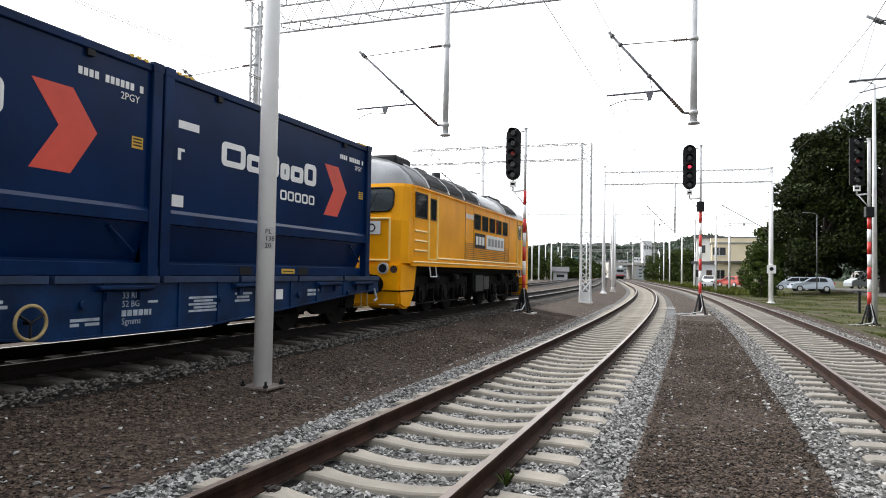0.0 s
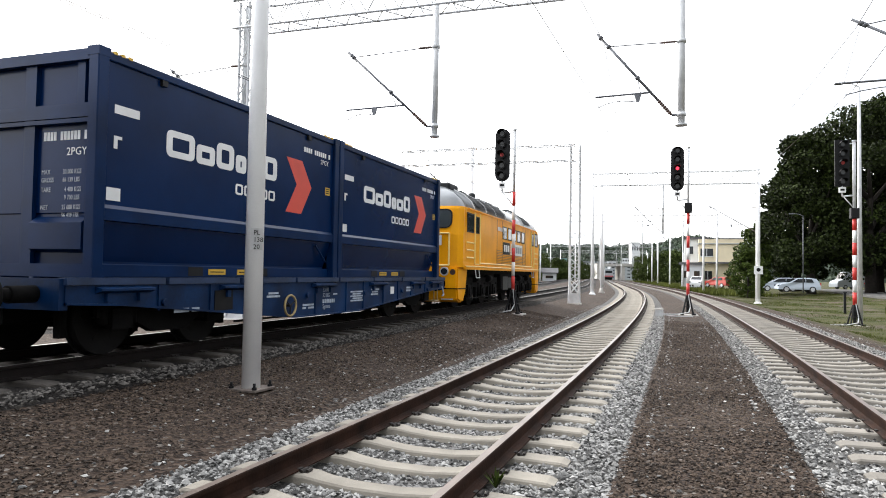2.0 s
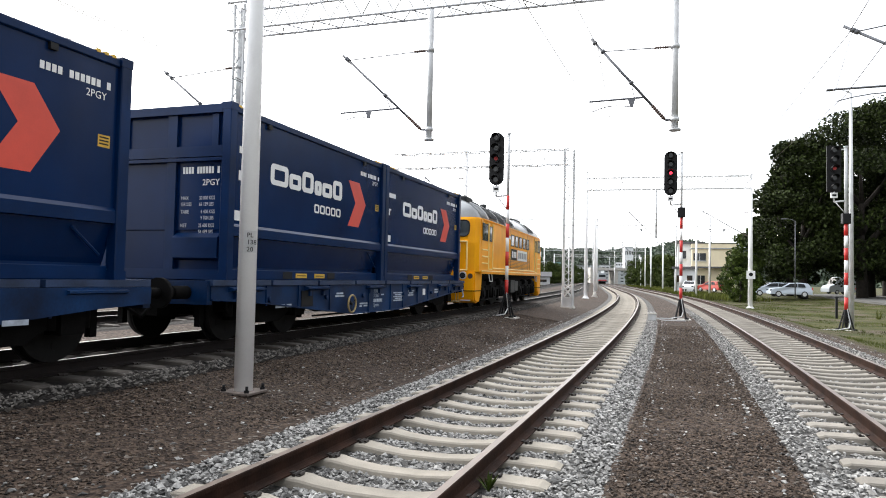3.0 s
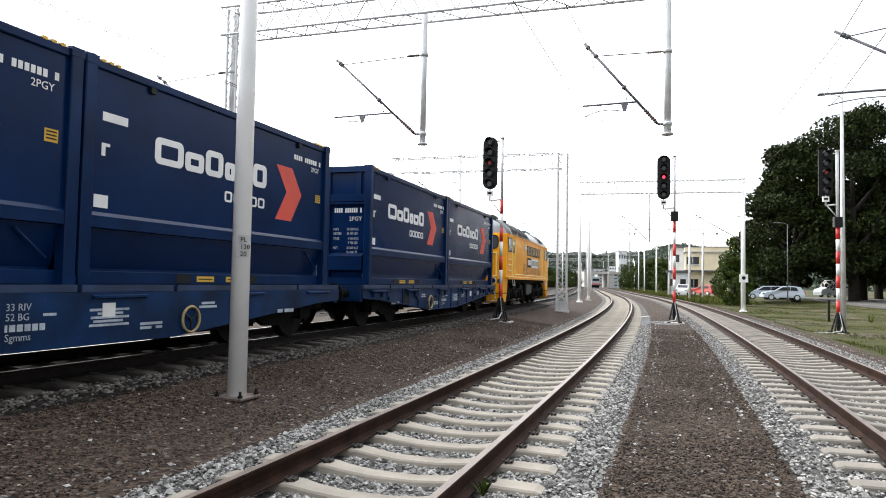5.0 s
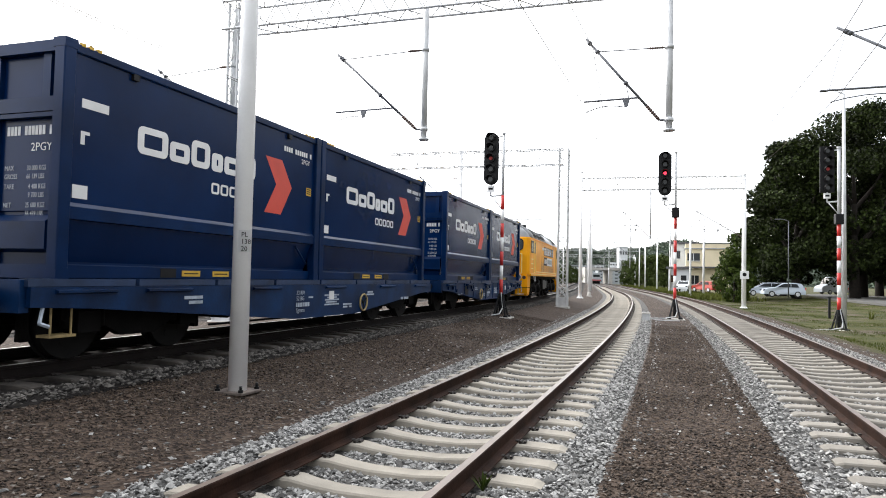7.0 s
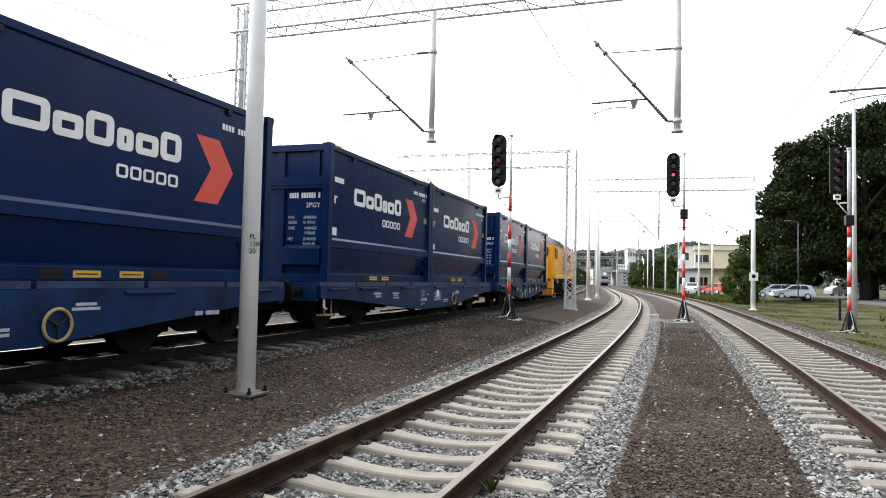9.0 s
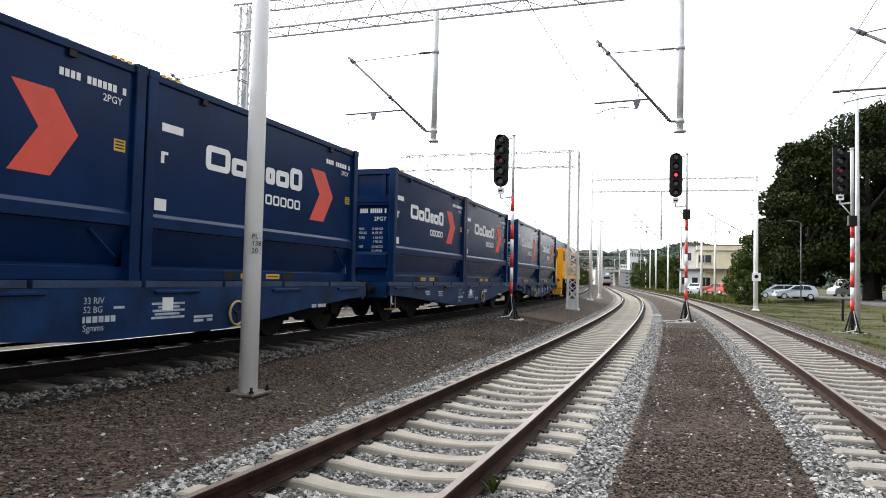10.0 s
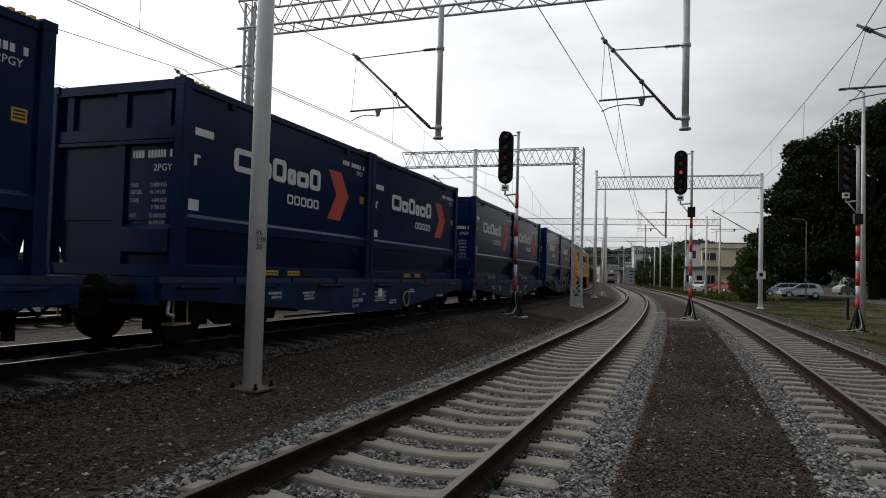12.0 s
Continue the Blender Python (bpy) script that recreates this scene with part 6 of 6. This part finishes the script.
def tree(x, y, z, high, wide, seed, count, size, label, low=0.16, mat="leaf", name="broadleaf_tree", fork=7):
    rng = np.random.default_rng(seed)
    g = thing(name, pose(x, y, z), label, "tree" if name != "shrub" else "shrub", "trees" if name != "shrub" else "")
    bm = bmesh.new()
    r = high * 0.022
    last = Vector((0, 0, -0.2))
    for k in range(4):
        nxt = Vector((rng.normal(0, 0.12), rng.normal(0, 0.12), high * 0.16 * (k + 1)))
        rod(bm, last, nxt, r * (1.3 - 0.25 * k), 9, r * (1.05 - 0.25 * k))
        last = nxt
    tips = []
    for k in range(fork):
        a = k * 2.4 + rng.uniform(-0.4, 0.4)
        b = Vector((0, 0, high * rng.uniform(0.2, 0.55)))
        m = b + Vector((math.cos(a) * wide * 0.17, math.sin(a) * wide * 0.17, high * 0.13))
        e = m + Vector((math.cos(a) * wide * 0.12, math.sin(a) * wide * 0.12, high * 0.15))
        rod(bm, b, m, r * 0.5, 6, r * 0.36)
        rod(bm, m, e, r * 0.36, 6, r * 0.12)
        tips.append(e)
    part("trunk", bm, M["bark"], g, "dark bark trunk and limbs")
    # clumps over an uneven envelope
    lumps = []
    for k in range(90):
        u = rng.uniform(low, 1.0)
        prof = math.sin(min(1.0, (u - low) / (1 - low) * 1.06 + 0.12) * math.pi * 0.93) ** 0.6
        a, rr = rng.uniform(0, 6.283), rng.uniform(0.45, 0.95) * prof * wide / 2
        lumps.append((math.cos(a) * rr, math.sin(a) * rr, u * high * 0.96, rng.uniform(0.07, 0.17) * wide))
    per = count // len(lumps)
    pts = []
    for cx, cy, cz, cr in lumps:
        v = rng.normal(size=(per, 3))
        v /= np.linalg.norm(v, axis=1)[:, None]
        v *= (rng.uniform(0.2, 1.0, per) ** 0.33)[:, None] * cr * np.array([1, 1, 0.75])
        pts.append(v + np.array([cx, cy, cz]))
    v, f = leaves(np.concatenate(pts), size, rng)
    me = bpy.data.meshes.new("crown")
    me.from_pydata(v.tolist(), [], f.tolist())
    me.materials.append(M[mat])
    part("crown", me, None, g, "dense green leaf crown")
    return g


BIG = "large dark green broadleaf tree with dense crown beside car park"
# last four stand out of view, added to darken the train side's reflections
for i, (x, y, h, w) in enumerate(((47.2, 72.5, 21.3, 14.5), (57.5, 75.5, 22.6, 16.5), (54, 64, 20.5, 14), (66, 70, 21, 16), (72, 84, 21, 17), (45.5, 84, 17, 9), (79, 78, 22, 17), (62, 90, 20, 16), (41.6, 74, 18, 11), (53, 80, 23, 14), (70, 56, 21, 16), (74, 40, 20, 16), (72, 23, 21, 17), (74, 6, 20, 16))):
    tree(x, y, 0.25, h, w, 40 + i, 34000, 0.18, BIG, 0.13)
tree(*at(72, 10.8).xy, -0.2, 4.7, 3.9, 71, 15000, 0.095, "bushy green shrub beside the line mast", 0.02, "leaf_light", "shrub", 5)
tree(*at(86, 14).xy, 0.2, 8.0, 5.0, 72, 13000, 0.13, "young green tree behind the shrub", 0.05, "leaf_light", "broadleaf_tree", 5)
for i, (s, d, h, w) in enumerate(((8.1, 165, 7, 10), (7.2, 150, 7, 10), (8.9, 185, 7, 10), (6.3, 145, 6, 9), (10.6, 200, 6, 9), (11.6, 215, 5, 9), (5.2, 160, 8, 10), (18.6, 190, 8, 9), (19.4, 215, 9, 10), (17.9, 230, 8, 9), (20.2, 170, 7, 8), (12.6, 260, 6, 9), (17.2, 280, 9, 10))):
    tree(*seen_at(s, d), 0.2, h, w, 90 + i, 7000, 0.23, "distant green tree beyond the tracks", 0.03, "leaf_far", "broadleaf_tree", 5)


def car_park():
    me = bpy.data.meshes.new("car_park")
    c = [at(56, 19.5), at(56, 60), at(92, 60), at(110, 26), at(75, 20.5)]
    me.from_pydata([(p.x, p.y, 0.275) for p in c] + [(p.x, p.y, 0.1) for p in c], [],
                   [tuple(range(5))[::-1]] + [(i, (i + 1) % 5, (i + 1) % 5 + 5, i + 5) for i in range(5)])
    me.materials.append(M["asphalt"])
    tagged(new("car_park", me), "worn pale asphalt car park under the trees", "car park", kind="structure")


car_park()


def car(x, y, z, turn, paint, label, kind="hatch"):
    """A small car; y forward."""
    g = thing("car", pose(x, y, z, 0, 0, turn), label, "car", "parked cars")
    prof = [(-1.98, 0.28), (-2.0, 0.62), (-1.92, 0.95), (-1.62, 1.40), (-0.9, 1.49), (0.15, 1.45), (0.95, 0.99), (1.75, 0.84), (1.98, 0.62), (2.0, 0.30)]
    if kind == "van":
        prof = [(-2.6, 0.3), (-2.62, 2.3), (-2.3, 2.5), (1.0, 2.5), (1.6, 1.4), (2.4, 1.15), (2.6, 0.8), (2.6, 0.3)]
    bm = bmesh.new()
    n = len(prof)
    cols = []
    for xx, k in ((-0.85, 0.94), (-0.80, 1.0), (0.80, 1.0), (0.85, 0.94)):
        cols.append([bm.verts.new((xx * (1 - 0.16 * max(0, (v - 0.95)) / 0.6), u * (k * 0.02 + 0.98), 0.28 + (v - 0.28) * (k * 0.3 + 0.7))) for u, v in prof])
    for a, b in zip(cols, cols[1:]):
        for j in range(n):
            bm.faces.new((a[j], a[(j + 1) % n], b[(j + 1) % n], b[j]))
    bm.faces.new(cols[0])
    bm.faces.new(cols[-1])
    bmesh.ops.recalc_face_normals(bm, faces=bm.faces)
    soften(bm, 0.03, 2)
    part("body", bm, M[paint], g, "painted car body")
    for sx in (-1, 1):
        for u in (-1.22, 1.25):
            bm = bmesh.new()
            rod(bm, (sx * 0.68, u, 0.31), (sx * 0.87, u, 0.31), 0.31, 20)
            t = part("wheel", bm, M["tyre"], g, "black tyre")
            bm = bmesh.new()
            rod(bm, (sx * 0.86, u, 0.31), (sx * 0.885, u, 0.31), 0.20, 16)
            part("rim", bm, M["galva"], t, "silver rim")
        if kind == "hatch":
            for pts in ([(-1.35, 1.02), (-1.18, 1.36), (-0.62, 1.40), (-0.60, 1.02)], [(-0.54, 1.02), (-0.56, 1.40), (0.12, 1.37), (0.72, 1.02)]):
                bm = bmesh.new()
                v = [bm.verts.new((sx * (0.875 - 0.16 * max(0, q - 0.95) / 0.6), u, q)) for u, q in pts]
                bm.faces.new(v)
                bmesh.ops.solidify(bm, geom=bm.faces[:], thickness=0.02)
                part("side_window", bm, M["glass"], g, "dark side window")
        bm = bmesh.new()
        box(bm, min(sx * 0.5, sx * 0.78), max(sx * 0.5, sx * 0.78), 1.80, 2.0, 0.62, 0.76)
        part("headlight", bm, M["glass"], g, "clear headlight")
        bm = bmesh.new()
        box(bm, min(sx * 0.6, sx * 0.82), max(sx * 0.6, sx * 0.82), -2.02, -1.9, 0.75, 0.98)
        part("tail_light", bm, M["sign_red"], g, "red tail light")
    bm = bmesh.new()
    v = [bm.verts.new(p) for p in ((-0.66, 0.26, 1.415), (0.66, 0.26, 1.415), (0.72, 0.93, 1.03), (-0.72, 0.93, 1.03))] if kind == "hatch" else [bm.verts.new(p) for p in ((-0.62, 1.05, 2.42), (0.62, 1.05, 2.42), (0.72, 1.58, 1.48), (-0.72, 1.58, 1.48))]
    bm.faces.new(v)
    bmesh.ops.solidify(bm, geom=bm.faces[:], thickness=0.03)
    part("windscreen", bm, M["glass"], g, "dark windscreen")
    if kind == "hatch":
        bm = bmesh.new()
        bm.faces.new([bm.verts.new(q) for q in ((0.66, -1.66, 1.375), (-0.66, -1.66, 1.375), (-0.72, -1.92, 1.02), (0.72, -1.92, 1.02))])
        bmesh.ops.solidify(bm, geom=bm.faces[:], thickness=0.03)
        part("rear_window", bm, M["glass"], g, "dark rear window")
    return g


car(*seen_at(28.4, 79), 0.28, 78, "silver", "silver hatchback parked on the car park under the trees")
car(*seen_at(27.2, 83), 0.28, 70, "silver", "silver-grey hatchback parked behind another car")
car(*seen_at(26.5, 90), 0.28, 60, "car_white", "white car half hidden by the line mast")
car(*seen_at(21.4, 106), 0.28, 150, "car_white", "white car parked in front of the cream building")
car(*seen_at(23.0, 104), 0.28, 25, "car_red", "red car parked beside the shrub")
car(*seen_at(31.7, 116), 0.28, 100, "grey_wall", "pale grey delivery van parked under the trees", "van")


def house(name, x, y, z, turn, w, dp, h, mat, label, storeys=2, cols=4, roof="flat", win="glass", cat="building"):
    """A block with storeys of windows; its front faces local -y."""
    g = thing(name, pose(x, y, z, 0, 0, turn), label, cat, "buildings")
    bm = bmesh.new()
    box(bm, -w / 2, w / 2, 0, dp, -1, h)
    wall = part("wall", bm, M[mat], g, "rendered wall")
    bm = bmesh.new()
    if roof == "flat":
        box(bm, -w / 2 - 0.35, w / 2 + 0.35, -0.35, dp + 0.35, h, h + 0.35)
    else:
        slab(bm, [(-0.5, h), (dp / 2, h + dp * 0.32), (dp + 0.5, h), (dp + 0.5, h + 0.15), (dp / 2, h + dp * 0.32 + 0.2), (-0.5, h + 0.15)], "x", -w / 2 - 0.4, w / 2 + 0.4)
        box(bm, -w / 2 + 0.02, w / 2 - 0.02, 0.3, dp - 0.3, h, h + 0.2)
    part("roof", bm, M["roof_sheet"], g, "dark roof")
    fh, cw = h / storeys, w / cols
    for i in range(storeys):
        for j in range(cols):
            xx, zz = -w / 2 + cw * (j + 0.5), fh * (i + 0.35)
            bm = bmesh.new()
            box(bm, xx - cw * 0.27, xx + cw * 0.27, -0.05, 0.05, zz, zz + fh * 0.34)
            p = part("window", bm, M[win], g, "dark window")
            bm = bmesh.new()
            box(bm, xx - cw * 0.36, xx + cw * 0.36, -0.16, 0.0, zz - 0.12, zz - 0.02)
            part("sill", bm, M["white_wall"], p)
    return g


def office():
    """A cream block whose upper storey juts over a set-back ground floor; its front faces local -y."""
    bx, by = seen_at(23.15, 118)
    g = thing("office_building", pose(bx, by, 0.4, 0, 0, -20), "two-storey cream office building with an overhanging upper floor", "building", "buildings")
    part("lower_wall", built(box, -3.2, 3.2, 0.9, 12, -1, 3.5), M["cream"], g, "cream ground floor wall")
    part("upper_wall", built(box, -3.3, 3.3, 0, 12.4, 3.75, 6.6), M["cream"], g, "cream upper floor wall")
    part("overhang_slab", built(box, -3.45, 3.45, -0.15, 12.5, 3.5, 3.75), M["roof_sheet"], g, "dark overhang slab")
    part("parapet", built(box, -3.4, 3.4, -0.1, 12.5, 6.75, 7.45), M["cream"], g, "cream parapet")
    part("cornice", built(box, -3.5, 3.5, -0.2, 12.6, 6.6, 6.75), M["grey_wall"], g, "grey cornice band")
    part("roof", built(box, -3.45, 3.45, -0.15, 12.55, 7.45, 7.6), M["roof_sheet"], g, "dark roof edge")
    for x0, x1, z0, z1, y in ((-3.1, -1.2, 4.7, 5.9, 0.0), (-2.6, -1.3, 0.9, 2.3, 0.9), (0.9, 2.3, 0.9, 2.3, 0.9)):
        p = part("window", built(box, x0, x1, y - 0.04, y + 0.05, z0, z1), M["glass"], g, "dark window")
        part("sill", built(box, x0 - 0.1, x1 + 0.1, y - 0.14, y - 0.002, z0 - 0.12, z0 - 0.02), M["white_wall"], p)
        part("mullion", built(box, (x0 + x1) / 2 - 0.04, (x0 + x1) / 2 + 0.04, y - 0.06, y - 0.042, z0, z1), M["white_wall"], p)
    part("antenna", built(rod, (-1.0, 4, 7.6), (-1.0, 4, 9.8), 0.05), M["arm"], g, "thin roof antenna")


office()
bx, by = seen_at(21.3, 122)
house("office_annex", bx, by, 0.4, -20, 3.6, 9, 7.6, "white_wall", "white rendered annex with a flat roof", 2, 2)
bx, by = seen_at(21.0, 112)
house("white_kiosk", bx, by, 0.4, -24, 3.0, 4, 3.2, "white_wall", "low white kiosk in front of the annex", 1, 2)
bx, by = seen_at(9.85, 150)
house("garden_shed", bx, by, 0.3, -10, 3.0, 3, 1.7, "white_wall", "small pale shed with a pitched roof among bushes", 1, 1, "pitched", cat="shed")
TOWN = ((9.7, 420, 9, 12, "white_wall"), (10.7, 400, 8, 11, "teal"), (11.8, 440, 16, 8, "grey_wall"), (12.7, 380, 10, 8, "white_wall"), (13.5, 430, 14, 10, "grey_wall"),
        (14.4, 470, 14, 11, "white_wall"), (15.3, 450, 12, 9, "grey_wall"), (16.2, 500, 9, 14, "white_wall"), (16.75, 480, 5.5, 24, "white_wall"), (17.8, 510, 14, 13, "white_wall"),
        (18.6, 460, 9, 12, "grey_wall"), (15.8, 330, 12, 6, "grey_wall"), (13.0, 340, 12, 6, "white_wall"))
for i, (way, dist, w, h, wall) in enumerate(TOWN):
    bx, by = seen_at(way, dist)
    house("distant_building", bx, by, 0.3, -way + (i % 3) * 8 - 8, w, 12, h, wall, "distant pale town building below the hill", 3 + i % 2, 5)


def road_bridge():
    """A dark opening in a pale concrete bridge far down the line."""
    p = at(285, 5)
    g = thing("road_bridge", pose(p.x, p.y, 0, 0, 0, -6), "pale concrete road bridge across the tracks with a dark opening", "bridge")
    for x0, x1 in ((-9, -6), (0.5, 2), (9.0, 14)):
        bm = bmesh.new()
        box(bm, x0, x1, 0, 14, -0.5, 5.6)
        part("pier", bm, M["concrete"], g, "pale concrete pier")
    bm = bmesh.new()
    box(bm, -9, 14, -0.3, 14.3, 5.6, 6.6)
    part("deck", bm, M["concrete"], g, "concrete deck")
    bm = bmesh.new()
    box(bm, -9, 14, -0.3, -0.1, 7.5, 7.6)
    for k in range(12):
        box(bm, -9 + 2 * k - 0.05, -9 + 2 * k + 0.05, -0.3, -0.1, 6.6, 7.5)
    part("railing", bm, M["galva"], g, "steel railing")


road_bridge()


def far_train():
    p = spot(240, D2, RT2)
    g = thing("distant_locomotive", p, "distant pale locomotive with a red front on the tracks", "locomotive")
    bm = bmesh.new()
    box(bm, -1.4, 1.4, 0, 14, 1.0, 3.8)
    soften(bm, 0.25, 2)
    part("body", bm, M["grey_wall"], g, "pale body")
    bm = bmesh.new()
    box(bm, -1.42, 1.42, -0.05, 0.4, 1.2, 1.5)
    part("front_band", bm, M["sign_red"], g, "red front band")
    bm = bmesh.new()
    box(bm, -1.1, 1.1, -0.04, 0.3, 2.4, 3.2)
    part("windscreen", bm, M["glass"], g, "dark windscreen")
    bm = bmesh.new()
    box(bm, -1.2, 1.2, 0.5, 13.5, 0.1, 1.0)
    part("running_gear", bm, M["bogie"], g, "black running gear")


far_train()


def hill(name, a0, a1, dist, deep, high, seed, label):
    """A wooded ridge: terraces of rounded tree lumps on a long mound."""
    rng = np.random.default_rng(seed)
    n, m = 90, 14
    verts, faces = [], []
    for i in range(n + 1):
        u = i / n
        a = radians(a0 + (a1 - a0) * u)
        env = math.sin(math.pi * min(1, max(0, u))) ** 0.45
        ridge = high * env * (0.72 + 0.35 * noise.noise((u * 4.0, seed, 0)) + 0.12 * noise.noise((u * 14, seed, 5)))
        for j in range(m + 1):
            v = j / m
            r = dist + deep * v
            verts.append((math.sin(a) * r, math.cos(a) * r, -2 + ridge * math.sin(min(1.0, v * 1.15) * math.pi / 2)))
    for i in range(n):
        for j in range(m):
            k = i * (m + 1) + j
            faces.append((k, k + m + 1, k + m + 2, k + 1))
    me = bpy.data.meshes.new(name)
    me.from_pydata(verts, [], faces)
    me.materials.append(M["hazed_wood"])
    g = tagged(new(name, me), label, "hill", kind="structure")
    pts = []
    for _ in range(26000):
        i, j = rng.integers(0, n), rng.integers(0, m)
        p = np.array(verts[i * (m + 1) + j]) * 0.5 + np.array(verts[(i + 1) * (m + 1) + j + 1]) * 0.5
        pts.append(p + rng.normal(0, 1, 3) * (deep * 0.03, deep * 0.03, 1.0) + np.array([0, 0, 1.0]))
    v, f = leaves(pts, 2.1, rng)
    me = bpy.data.meshes.new("woodland")
    me.from_pydata(v.tolist(), [], f.tolist())
    me.materials.append(M["hazed_wood"])
    tagged(new("woodland", me), "woodland covering the distant hill", "woods", kind="stuff")


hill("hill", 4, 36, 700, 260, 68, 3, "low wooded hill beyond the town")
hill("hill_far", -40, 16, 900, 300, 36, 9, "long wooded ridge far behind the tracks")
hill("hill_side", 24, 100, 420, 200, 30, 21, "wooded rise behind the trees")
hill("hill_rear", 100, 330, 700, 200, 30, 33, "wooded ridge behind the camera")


# ---- the train draws away, gathering speed ----
def run_of(t):
    """How far the front of the leading container has come along the track."""
    return 14.073 + 2.5713 * t + 0.01714 * t * t + 0.00107 * t ** 3


def on_track(s):
    p = at(s, D1, RISE[D1] + RAIL)
    return pose(p.x, p.y, p.z, 0, 0, -math.degrees(bearing(s)))


def motions():
    slow = [0.5 * k for k in range(25)]
    fast = [0.15 * k for k in range(81)]
    for k, w in enumerate(WAGONS):
        mid = -6.11 - PITCH * k
        walk(w, [(t, on_track(run_of(t) + mid) @ pose(0, 0, 0, 0, 0, 180 if k else 0)) for t in slow])
        for j, o in enumerate((3.05, -3.05)):
            walk(BOXES[2 * k + j], [(t, on_track(run_of(t) + mid) @ pose(0, o, ZD)) for t in slow])
    walk(LOCO, [(t, on_track(run_of(t) + LOCO_OFF)) for t in slow])
    for g, r in [(w, 0.46) for w in WAGONS] + [(LOCO, 0.50)]:
        for c in g.children:
            if c.name.startswith("wheelset"):
                home = c.matrix_basis.translation.copy()
                walk(c, [(t, Matrix.Translation(home) @ Matrix.Rotation((1 if g in WAGONS[1:] else -1) * (run_of(t) - run_of(0)) / r, 4, "X")) for t in fast])


LOCO_OFF = 8.18
motions()
